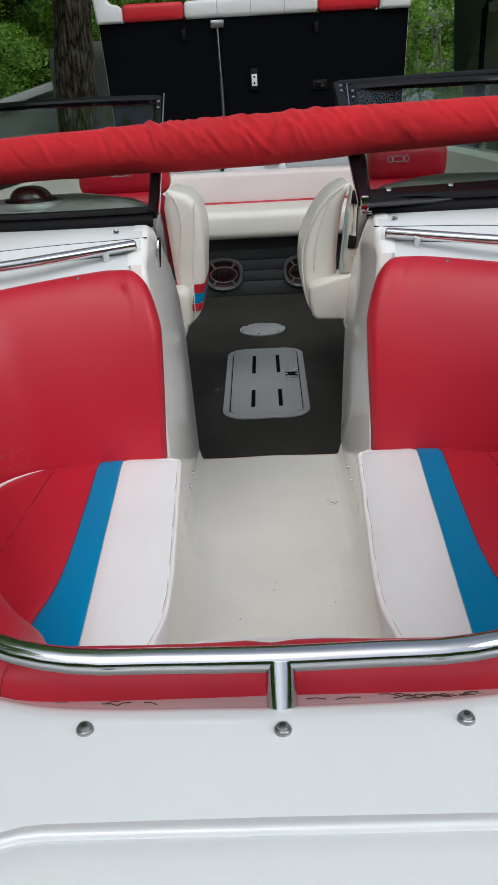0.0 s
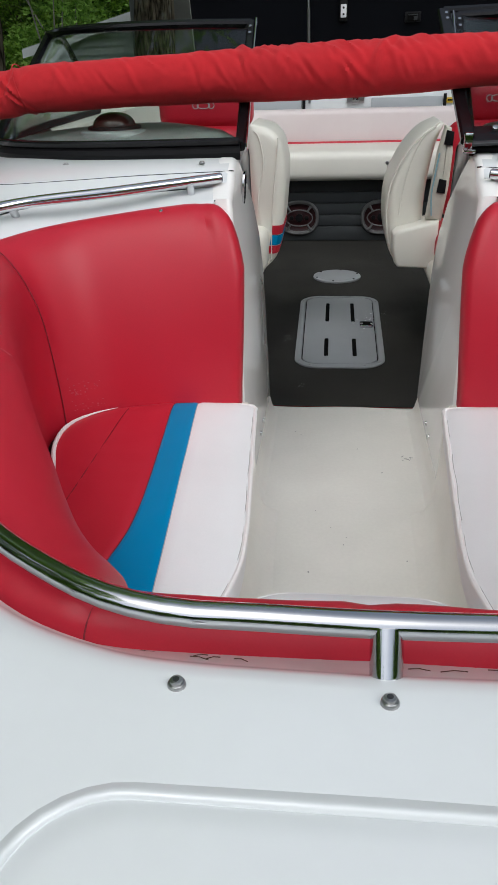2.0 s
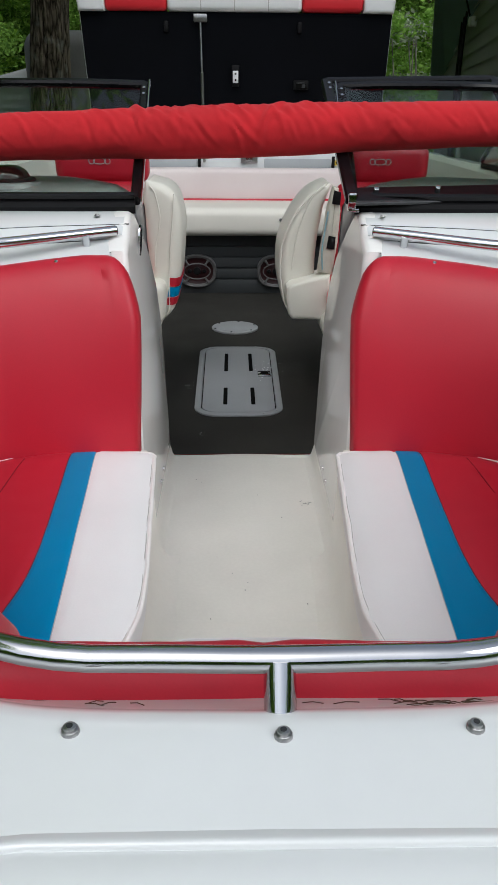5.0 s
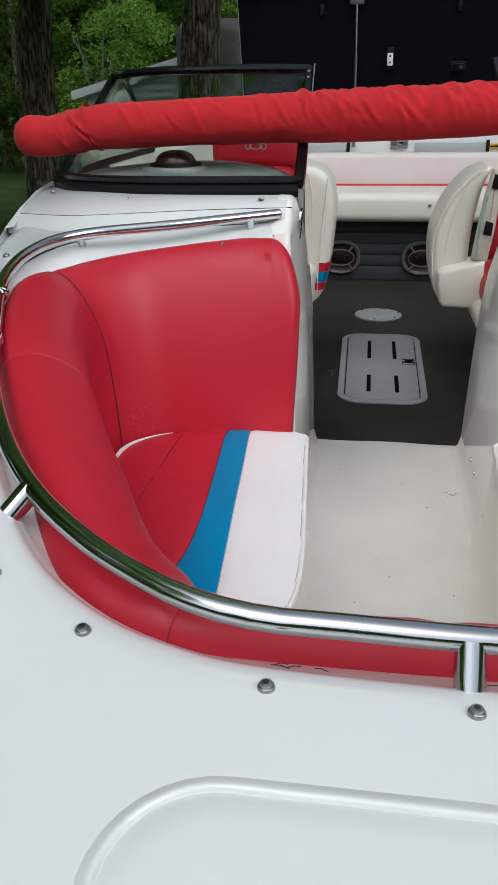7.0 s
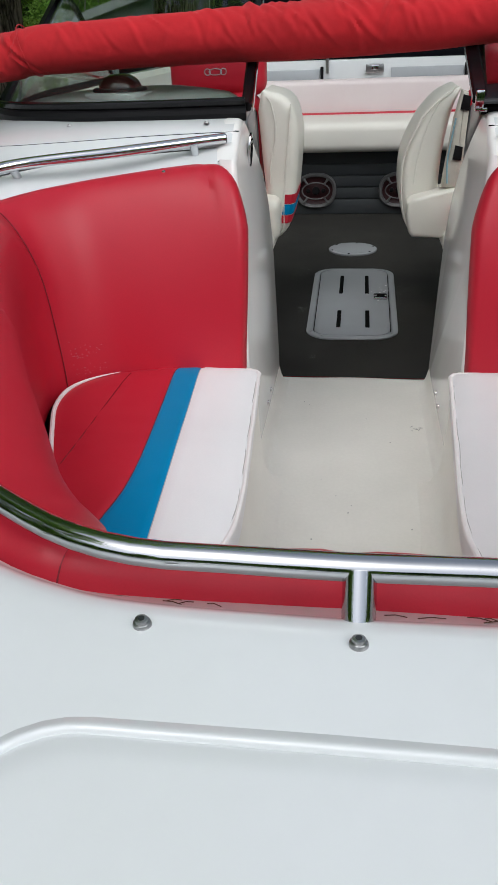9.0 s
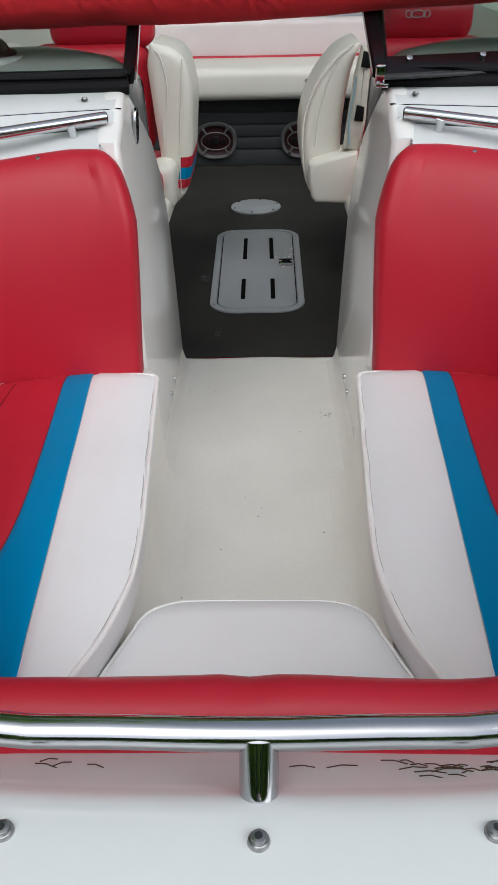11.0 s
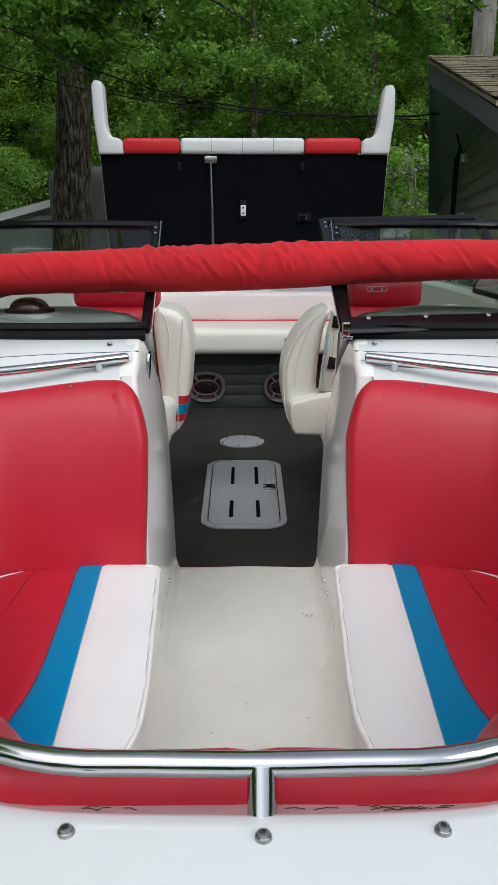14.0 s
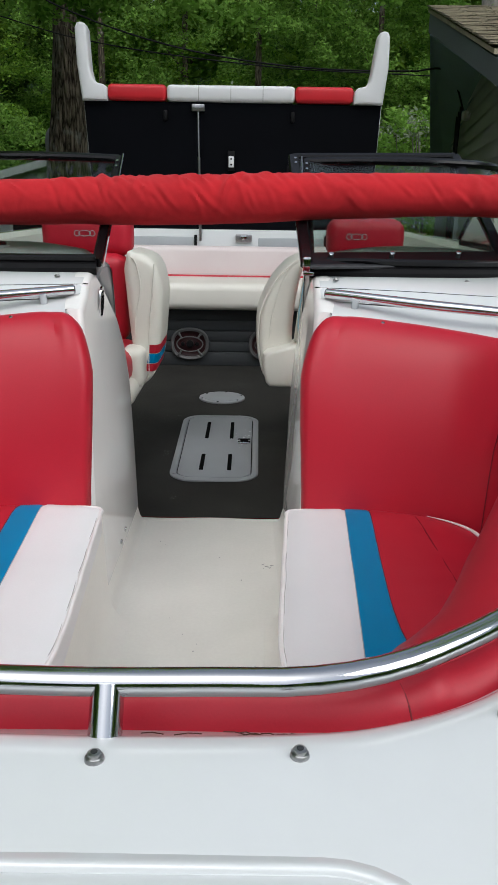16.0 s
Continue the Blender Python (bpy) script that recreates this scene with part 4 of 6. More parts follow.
def windshields():
    up = Vector((0, -.5, .87))
    for s in (-1, 1):
        ws = thing("windshield", (s * .55, 2.0, .77), "black-framed curved glass windshield section on the deck", "windshield", "windshield sections")
        inv = Matrix.Translation((-s * .55, -2.0, -.77))
        low = [Vector(p) for p in smooth_line(mirror([(.248, 2.02, .783), (.42, 2.005, .783), (.58, 2.005, .783), (.70, 2.03, .783), (.80, 2.08, .783), (.89, 2.20, .780)], s), 24)]
        high = [Vector(p) for p in smooth_line(mirror([(.262, 2.475, 1.034), (.42, 2.455, 1.037), (.58, 2.45, 1.037), (.70, 2.475, 1.035), (.79, 2.53, 1.033), (.865, 2.65, 1.030)], s), 24)]
        made = []
        made.append(pane_part(low, high, ws))
        made.append(strip([p + Vector((0, -.006, -.010)) for p in low], .030, .030, up, rubber, "sill", ws, "thick black rubber sill"))
        made.append(strip([p + Vector((0, -.014, .012)) for p in low], .010, .018, up, black_metal, "bottom_frame", ws))
        made.append(strip(high, .022, .022, up, black_metal, "top_frame", ws))
        made.append(strip([low[0].lerp(high[0], t / 6) for t in range(7)], .022, .022, Vector((s, 0, 0)), black_metal, "end_post", ws))
        e0, e1 = low[0] + Vector((-s * .013, .0, -.006)), high[0] + Vector((-s * .013, 0, .01))
        made.append(strip([e0.lerp(e1, t / 6) for t in range(7)], .004, .012, Vector((0, 1, 0)), chrome, "bright_edge", ws, "bright metal edge strip"))
        made.append(strip([low[-1].lerp(high[-1], t / 6) for t in range(7)], .022, .022, Vector((s, 0, 0)), black_metal, "corner_post", ws))
        # side wing running aft
        l2 = smooth_line([low[-1], (s * .945, 2.6, .785), (s * .97, 3.05, .785), (s * .98, 3.45, .785)], 14)
        h2 = smooth_line([high[-1], (s * .90, 2.86, 1.02), (s * .94, 3.15, .92), (s * .975, 3.45, .80)], 14)
        made.append(pane_part(l2, h2, ws))
        made.append(strip(h2, .020, .020, Vector((0, 0, 1)), black_metal, "wing_frame", ws))
        made.append(strip([p + Vector((0, 0, -.006)) for p in l2], .022, .022, Vector((0, 0, 1)), rubber, "wing_sill", ws))
        for ob in made:
            ob.data.transform(inv)
        for k in range(2):
            p = high[0].lerp(low[0], .05 + .06 * k) + Vector((-s * .0, -.013, .006))
            ob = part("screw", disc(p, .004, .006, (0, -.6, .8), 12), chrome, ws)
            ob.data.transform(inv)
    # the middle pane, swung open over the section beside it
    door = thing("windshield_door", (.45, 1.97, .80), "hinged black-framed windshield pane folded open over the fixed glass", "windshield")
    inv = Matrix.Translation((-.45, -1.97, -.80))
    bl, br, tl, tr = Vector((.239, 1.985, .790)), Vector((.71, 2.05, .796)), Vector((.226, 2.49, 1.046)), Vector((.69, 2.53, 1.056))
    made = [pane_part([bl.lerp(br, k / 8) for k in range(9)], [tl.lerp(tr, k / 8) for k in range(9)], door)]
    foot_l, foot_r, slope = Vector((.243, 1.998, .797)), Vector((.712, 2.062, .803)), (tl - bl).normalized()
    made.append(strip([foot_l.lerp(foot_r, k / 8) for k in range(9)], .014, .056, slope, black_metal, "bottom_frame", door))
    made.append(strip([tl.lerp(tr, k / 8) for k in range(9)], .020, .022, up, black_metal, "top_frame", door))
    made.append(strip([bl.lerp(tl, k / 8) for k in range(9)], .020, .030, Vector((1, 0, 0)), black_metal, "side_frame", door))
    made.append(strip([br.lerp(tr, k / 8) for k in range(9)], .020, .030, Vector((1, 0, 0)), black_metal, "side_frame", door))
    made.append(strip([foot_l.lerp(foot_r, k / 8) - slope * .030 + Vector((0, -.004, .002)) for k in range(9)], .008, .010, slope, steel_dark, "lip", door, "worn metal lip"))
    for x, y, z in ((.296, 2.021, .8055), (.44, 2.041, .8075), (.60, 2.063, .8095)):
        made.append(part("screw", disc((x, y - .012, z + .006), .0062, .008, (0, -.6, .8), 16, .001), chrome, door))
    made.append(part("bracket", rbox(.228, .246, 1.962, 1.982, .772, .808, .004, 2), chrome, door, "bright hinge bracket"))
    made.append(part("bracket", rbox(.230, .254, 1.968, 1.995, .766, .774, .002, 2), chrome, door, "bright hinge bracket"))
    for k in range(2):
        made.append(part("screw", disc(tl.lerp(bl, .03 + .05 * k) + Vector((.004, -.013, .004)), .004, .006, (0, -.6, .8), 12), chrome, door))
    for ob in made:
        ob.data.transform(inv)


def canvas_boot():
    """The folded sunshade in its red sleeve, laid across the boat."""
    boot = thing("bimini_boot", (0, 2.15, .93), "wrinkled red canvas boot holding a folded bimini top", "canvas cover")
    inv = Matrix.Translation((0, -2.15, -.93))
    xs = [-.974, -.972, -.967, -.957, -.94, -.92, -.90] + [-.88 + 1.86 * k / 420 for k in range(421)] + [1.0, 1.025, 1.03]
    stations = [-.98, -.95, -.93, -.88, -.81, -.77, -.73, -.66, -.50, -.38, -.28, -.15, 0, .13, .265, .40, .54, .66, .80, 1.03]
    heights = [.897, .892, .888, .887, .898, .905, .909, .911, .918, .921, .925, .927, .931, .936, .942, .947, .950, .950, .946, .936]
    girths = [.050, .050, .050, .0485, .052, .0535, .0535, .0535, .054, .0545, .0565, .0585, .0590, .0585, .0555, .0535, .0515, .049, .049, .048]
    pts, rad = [], []
    for x in xs:
        r = float(np.interp(x, stations, girths)) * .97
        if x < -.93:
            r *= max(.10, 1 - ((-.93 - x) / .0445) ** 2.2) ** .55
        if x > .98:
            r *= max(.12, 1 - ((x - .98) / .05) ** 2)
        if abs(x + .782) < .014:
            r *= .95
        pts.append(Vector((x, 2.15, float(np.interp(x, stations, heights)) - .004)))
        rad.append(r)
    rng = random.Random(31)
    folds = []  # where a fold lies along the sleeve and round it, its slant, half width, half length and depth
    for k in range(120):
        x0 = rng.uniform(-.72, .95) if k < 70 else rng.gauss(-.08, .16)
        folds.append((x0, rng.uniform(-.3, 1.9), rng.choice((1, 1, 1, -.6)) * rng.uniform(.35, 1.1), rng.uniform(.0045, .010), rng.uniform(.018, .055), rng.uniform(.0012, .0042) * rng.choice((1, 1, -.8))))
    for k in range(16):
        folds.append((rng.gauss(-.80, .035), rng.uniform(-.6, 1.8), rng.uniform(-.8, .8), rng.uniform(.004, .008), rng.uniform(.02, .05), rng.uniform(.003, .006) * rng.choice((1, -1))))
    def wob(q, p, i, a):
        d = q - p
        x = p.x
        a = math.atan2(d.z, -d.y)
        f = .0022 * noise.noise((x * 6, math.cos(a) * 1.4, math.sin(a) * 1.4)) + .0009 * noise.noise((x * 26, math.cos(a) * 3, math.sin(a) * 3))
        for x0, a0, slant, w, length, deep in folds:
            if abs(x - x0) > .09:
                continue
            arc = (a - a0) * .056
            u = (x - x0) + slant * arc + .004 * math.sin(arc * 60 + x0 * 40)
            v = arc - slant * .3 * (x - x0)
            t = (u / w) ** 2 + (v / length) ** 2
            if t < 9:
                f += deep * math.exp(-t) - .45 * deep * math.exp(-(((u - 1.7 * w) / w) ** 2) - (v / length) ** 2)
        sag = 1.03 if d.z > 0 else 1.0
        out = p + d.normalized() * (d.length + f)
        out.z = p.z + (out.z - p.z) * sag
        return out
    bm = tube_mesh(pts, rad, 56, wob=wob)
    bm.transform(inv)
    part("sleeve", bm, canvas, boot)
    bm = bmesh.new()
    ring = [Vector((-.770 - .018 * math.sin(a), 2.15 + .053 * math.cos(a), .905 + .0545 * math.sin(a))) for a in [2 * math.pi * k / 28 for k in range(29)]]
    tube_mesh(ring, .0013, 6, bm)
    bm.transform(inv)
    part("seam", bm, canvas, boot, "stitched red seam")
    for s in (-1, 1):
        bm = tube_mesh(smooth_line([(s * .93, 2.17, .89), (s * .955, 2.5, .86), (s * .985, 2.95, .82), (s * .99, 3.3, .79)], 12), .0105, 12)
        bm.transform(inv)
        part("bow_tube", bm, chrome, boot, "polished folding tube")


def dash_items():
    dome = thing("compass", (-.572, 2.18, .797), "dark domed compass on the grey dash", "compass")
    part("ring", disc((0, 0, .006), .088, .016, "z", 36, .004, r2=.082), dash_grey, dome)
    part("flange", disc((0, 0, .018), .066, .008, "z", 36, .002, r2=.062), rubber, dome)
    rows = []
    for k in range(9):
        a = radians(90 * k / 8)
        r, z = .050 * math.cos(a) ** .8 + .001, .02 + .031 * math.sin(a)
        rows.append([(r * math.cos(b), r * math.sin(b), z) for b in [2 * math.pi * j / 28 for j in range(28)]])
    part("dome", loft(rows, close=True), smoke_dome, dome)
    vent = thing("oval_plate", (-.2470, 2.034, .694), "small chrome oval plate on the white bulkhead", "fitting")
    ring = [(0, .022 * math.cos(a), .036 * math.sin(a)) for a in [2 * math.pi * k / 24 for k in range(24)]]
    part("plate", slab(ring, Vector((.006, 0, 0)), bevel=.001, seg=1), chrome, vent)
    for k in range(-2, 3):
        part("slot", rbox(.004, .0064, -.012, .012, k * .011 - .003, k * .011 + .003, .001, 1), dark_gap, vent)
    for ob in vent.children:
        ob.data.transform(Matrix.Rotation(radians(4), 4, "Y"))


# ---------------------------------------------------------------- chairs
def bands(outline, s, y0, y1, parent, inv):
    for z0, z1, m_ in ((.389, .421, red_vinyl), (.352, .387, blue_vinyl), (.322, .350, red_vinyl)):
        zs = [z0 + (z1 - z0) * k / 5 for k in range(6)]
        rows = []
        for z in zs:
            x = s * float(np.interp(z, [p[1] for p in outline], [p[0] for p in outline]))
            rows.append([(x + s * .036, y0 - .0022, z), (x + s * .028, y0 - .0030, z), (x + s * .012, y0 - .002, z), (x + s * .003, y0 + .012, z), (x - s * .0025, y0 + .03, z), (x - s * .0025, y1 - .02, z)])
        bm = loft(rows)
        bm.transform(inv)
        part("stripe", bm, m_, parent, "coloured vinyl stripe")


def chair(s, name_label):
    """A helm chair: red back and seat between white side bolsters."""
    base = Vector((s * .55, 3.05, 0))
    ch = thing("helm_chair", base, name_label, "chair", "helm chairs")
    inv = Matrix.Translation(-base)
    def put(name, bm, m_, label="", parent=None):
        bm.transform(inv)
        return part(name, bm, m_, parent or ch, label)
    inner = [(.288, .258), (.263, .277), (.235, .325), (.221, .40), (.211, .50), (.205, .59), (.210, .645), (.226, .703), (.258, .738), (.31, .762)] if s < 0 else [(.200, .286), (.172, .298), (.158, .326), (.141, .403), (.137, .478), (.146, .55), (.177, .627), (.21, .678), (.252, .72), (.30, .752)]
    outer = [(.345, .70), (.338, .60), (.33, .50), (.32, .40), (.31, .33), (.30, .27)] if s < 0 else [(.30, .70), (.283, .62), (.272, .54), (.268, .46), (.27, .38), (.27, .29)]
    line = [(s * x, 0, z) for x, z in inner]
    smooth_in = smooth_line(line, 26)
    out = [Vector((s * x, 0, z)) for x, z in outer]
    smooth_out = smooth_line([tuple(p) for p in out[::-1]] + [(s * (.342 if s < 0 else .328), 0, .742 if s < 0 else .738)], 26)
    rows = []
    for k, (p, q) in enumerate(zip(smooth_in, smooth_out)):
        wide = (q - p)
        end = min(1.0, (min(k, 25 - k) + .15) / 2.5) ** .5
        a, b = p.lerp(q, .5 - .5 * end), p.lerp(q, .5 + .5 * end)
        w = (b - a).length
        u = (b - a).normalized() if w > 1e-6 else Vector((s, 0, 0))
        r = min(.034, w * .45)
        y0, y1 = 2.98 + .02 * (1 - end), 3.28 - .02 * (1 - end)
        loop = []
        for cx, cy, a0 in ((r, y0 + r, 180), (w - r, y0 + r, 270), (w - r, y1 - r, 0), (r, y1 - r, 90)):
            for j in range(6):
                ang = radians(a0 + 90 * j / 5)
                loop.append(a + u * (cx + r * math.cos(ang)) + Vector((0, cy + r * math.sin(ang), 0)))
        rows.append(loop)
    bm = loft(rows, close=True)
    bm.verts.ensure_lookup_table()
    bm.faces.new([bm.verts[i] for i in range(24)][::-1])
    bm.faces.new([bm.verts[len(bm.verts) - 24 + i] for i in range(24)])
    put("bolster", bm, cream_vinyl, "cream vinyl side bolster")
    if s < 0:
        lines = ([(-.232, .71), (-.240, .62), (-.252, .50), (-.258, .40), (-.260, .31), (-.272, .285)], [(-.315, .735), (-.299, .715), (-.284, .646), (-.288, .59), (-.302, .53), (-.306, .46)])
    else:
        lines = ([(.292, .738), (.247, .700), (.212, .62), (.192, .53), (.184, .45)], [(.300, .748), (.256, .716), (.214, .674), (.181, .625), (.151, .55), (.143, .478), (.147, .40), (.163, .328), (.176, .303)])
    for line in lines:
        put("piping", tube_mesh(smooth_line([(x, 2.979, z) for x, z in line], 24), .0024, 8), cream_vinyl, "cream vinyl piping")
    if s < 0:
        bands(inner, s, 2.98, 3.24, ch, inv)
    # back, headrest and seat
    lo, hi = min(s * .305, s * .80), max(s * .305, s * .80)
    put("back_cushion", rbox(min(s * .352, s * .74), max(s * .352, s * .74), 3.08, 3.24, .40, .738, .05, 5), red_vinyl, "red vinyl back cushion")
    h0, h1, top = (.335, .67, .876) if s < 0 else (.398, .685, .872)
    put("headrest", rbox(min(s * h0, s * h1), max(s * h0, s * h1), 3.12, 3.26, .725, top, .045, 5), red_vinyl, "red vinyl headrest with a small grey emblem")
    for k, (dx, w) in enumerate(((0, .045), (-.028, .02), (.028, .02))):
        cx = s * .503 + dx
        ringp = [Vector((cx + w * .5 * math.cos(a), 3.1185, .806 + .010 * math.sin(a))) for a in [2 * math.pi * j / 20 for j in range(21)]]
        put("emblem", tube_mesh(ringp, .0016, 6), grey_plastic, "grey embroidered emblem of plain loops")
    put("seat_cushion", rbox(lo, hi, 2.72, 3.14, .30, .42, .045, 4), red_vinyl, "red vinyl seat cushion")
    put("seat_shell", rbox(lo - .02, hi + .02, 2.74, 3.26, .24, .32, .03, 3), cream_vinyl, "cream seat shell")
    put("outer_bolster", rbox(min(s * .78, s * .87), max(s * .78, s * .87), 2.98, 3.28, .27, .74, .04, 4), cream_vinyl, "cream vinyl side bolster")
    # the low side roll of the seat
    if s > 0:
        put("side_roll", slab([Vector((x, 2.90, z)) for x, z in ((.186, .288), (.172, .305), (.163, .36), (.164, .400), (.178, .414), (.24, .430), (.315, .446), (.315, .284))], Vector((0, .16, 0)), bevel=.012), cream_vinyl, "cream vinyl side roll")
    else:
        put("side_roll", rbox(-.355, -.268, 2.88, 3.02, .275, .42, .03, 4), cream_vinyl, "cream vinyl side roll")
    put("pedestal", disc((s * .55, 3.02, .12), .05, .25, "z", 24, .004), black_metal, "black pedestal")
    put("foot_plate", disc((s * .55, 3.02, .01), .14, .016, "z", 32, .003), black_metal)
    return ch


def life_vest():
    v = thing("life_vest", (.315, 2.95, .44), "folded off-white life vest with black buckles on the chair", "life vest")
    inv = Matrix.Translation((-.315, -2.95, -.44))
    ring = [Vector(p) for p in ((.272, 2.93, .447), (.325, 2.93, .44), (.34, 2.93, .55), (.345, 2.93, .66), (.335, 2.93, .735), (.314, 2.93, .742), (.296, 2.93, .66), (.282, 2.93, .54))]
    bm = slab(ring, Vector((0, .05, 0)), bevel=.014, seg=3)
    bm.transform(inv)
    part("panel", bm, vest_mat, v, "creased off-white fabric panel")
    for x0, z0 in ((.300, .535), (.312, .685)):
        bm = slab([Vector((x0, 2.922, z0)), Vector((x0 + .028, 2.922, z0 - .004)), Vector((x0 + .03, 2.922, z0 + .038)), Vector((x0 + .006, 2.922, z0 + .044))], Vector((0, .012, 0)), bevel=.003, seg=2)
        bm.transform(inv)
        part("buckle", bm, rubber, v, "black plastic buckle")
    bm = tube_mesh(smooth_line([(.289, 2.925, .46), (.284, 2.925, .53), (.292, 2.925, .60), (.300, 2.925, .66)], 10), .003, 6)
    bm.transform(inv)
    part("cord", bm, blue_pale, v, "pale blue cord")


vest_mat = material("vest_fabric", (0.55, 0.53, 0.46), 0.8, vary=0.2, scale=25, fine=500, bump=0.3, dist=0.002)
blue_pale = material("pale_blue_cord", (0.25, 0.42, 0.48), 0.6, vary=0.1, scale=40, bump=0)


# ---------------------------------------------------------------- cockpit floor and bench
def rounded(cx, cy, w0, w1, y0, y1, r, z, n=8, grow=0.0):
    """A rounded outline, w0 wide at y0 and w1 at y1."""
    pts = []
    r = r + grow
    for sx, yy, ww, a0 in ((1, y1 + grow, w1, 0), (-1, y1 + grow, w1, 90), (-1, y0 - grow, w0, 180), (1, y0 - grow, w0, 270)):
        ccx, ccy = cx + sx * (ww / 2 + grow - r), yy - r if a0 < 180 else yy + r
        for k in range(n + 1):
            a = radians(a0 + 90 * k / n)
            pts.append(Vector((ccx + r * math.cos(a), ccy + r * math.sin(a), z)))
    return pts


def ski_hatch():
    h = thing("floor_hatch", (-.008, 3.1, .002), "grey plastic ski locker hatch with four slots in the carpet", "hatch")
    inv = Matrix.Translation((.008, -3.1, -.002))
    args = (-.008, 0, .315, .33, 2.675, 3.52, .085)
    def ring(g, z):
        return rounded(*args, z, grow=g)
    bm = loft([ring(0, 0), ring(0, .006), ring(-.004, .009), ring(-.022, .009), ring(-.024, .003)], close=True)
    bm.transform(inv)
    part("frame", bm, grey_plastic, h, "screwed grey rim")
    bm = loft([ring(-.024, .0035), ring(-.028, .0035)], close=True)
    bm.transform(inv)
    part("gap", bm, dark_gap, h)
    bm = loft([ring(-.0275, .002), ring(-.0275, .008), ring(-.031, .0095)], close=True)
    bm.verts.ensure_lookup_table()
    bm.faces.new(list(bm.verts)[-36:])
    bm.transform(inv)
    part("lid", bm, grey_plastic, h)
    for x in (-.056, .045):
        for y0, y1 in ((2.775, 2.955), (3.16, 3.40)):
            bm = rbox(x - .0075, x + .0075, y0, y1, .006, .0115, .002, 1)
            bm.transform(inv)
            part("slot", bm, dark_gap, h, "dark open slot")
    bm = bmesh.new()
    rs = random.Random(9)
    for k in range(60):
        c = Vector((.095 + rs.gauss(0, .022), 3.16 + rs.gauss(0, .05), .0098))
        bmesh.ops.create_icosphere(bm, subdivisions=1, radius=rs.uniform(.001, .004), matrix=Matrix.Translation(c) @ Matrix.Diagonal((1, 1.6, .08, 1)))
    bm.transform(inv)
    tagged(part("scratches", bm, white_vinyl, h), "whitish scratches round the chrome latch", kind="stuff")
    bm = rbox(.07, .122, 3.085, 3.145, .009, .017, .004, 2)
    bm.transform(inv)
    lat = part("latch", bm, chrome, h, "chrome flush latch")
    bm = rbox(.082, .112, 3.10, 3.13, .0165, .0185, .001, 1)
    bm.transform(inv)
    part("thumb_hole", bm, dark_gap, lat)
    for p in ring(-.011, .0095)[::4]:
        bm = disc(p, .004, .003, "z", 10)
        bm.transform(inv)
        part("screw", bm, steel, h)
    c = thing("inspection_plate", (-.018, 3.855, .002), "round grey plastic inspection plate in the carpet", "hatch")
    part("rim", disc((0, 0, .004), .112, .01, "z", 40, .003), grey_plastic, c)
    part("lid", disc((0, 0, .009), .09, .003, "z", 40, .001), grey_plastic, c)
    for k in range(6):
        a = radians(60 * k + 20)
        part("screw", disc((.101 * math.cos(a), .101 * math.sin(a), .0095), .005, .003, "z", 10), dark_gap, c)


def speaker(x, label):
    sp = thing("speaker", (x, 4.64, .134), label, "speaker", "bench speakers")
    def ring(rx, rz, y):
        return [Vector((rx * math.copysign(abs(math.cos(a)) ** .85, math.cos(a)), y, rz * math.copysign(abs(math.sin(a)) ** .85, math.sin(a)))) for a in [2 * math.pi * k / 40 for k in range(40)]]
    part("rim", loft([ring(.112, .094, .0), ring(.112, .094, -.012), ring(.106, .088, -.018), ring(.094, .076, -.014), ring(.092, .074, .0)], close=True), steel_dull, sp, "grey metal rim")
    part("cone", loft([ring(.093, .075, -.004), ring(.08, .062, .002), ring(.05, .042, .004), ring(.03, .028, -.004), ring(.002, .002, -.004)], close=True), speaker_red, sp, "dark red cone")
    part("tweeter", disc((0, -.010, 0), .022, .014, "y", 24, .004), rubber, sp)
    for dx in (-.042, .042):
        part("tweeter", disc((dx, -.012, 0), .012, .014, "y", 16, .003), rubber, sp)
    for a in (48, 132, 228, 312):
        c, d = math.cos(radians(a)), math.sin(radians(a))
        part("spoke", tube_mesh([Vector((.068 * c, -.019, .044 * d)), Vector((.082 * c, -.021, .064 * d)), Vector((.10 * c, -.017, .085 * d))], [.007, .005, .009], 8), steel_dull, sp)
    arc = [Vector((.076 * math.cos(a), -.019, .044 * math.sin(a))) for a in [2 * math.pi * k / 28 for k in range(29)]]
    part("guard_ring", tube_mesh(arc, .0035, 6), steel_dull, sp)
    return sp


speaker_red = material("speaker_red", (0.03, 0.004, 0.006), 0.45, vary=0.3, scale=40, bump=0)
steel_dull = material("grey_cast_metal", (0.13, 0.13, 0.13), 0.5, metal=0.3, vary=0.2, scale=40, bump=0)


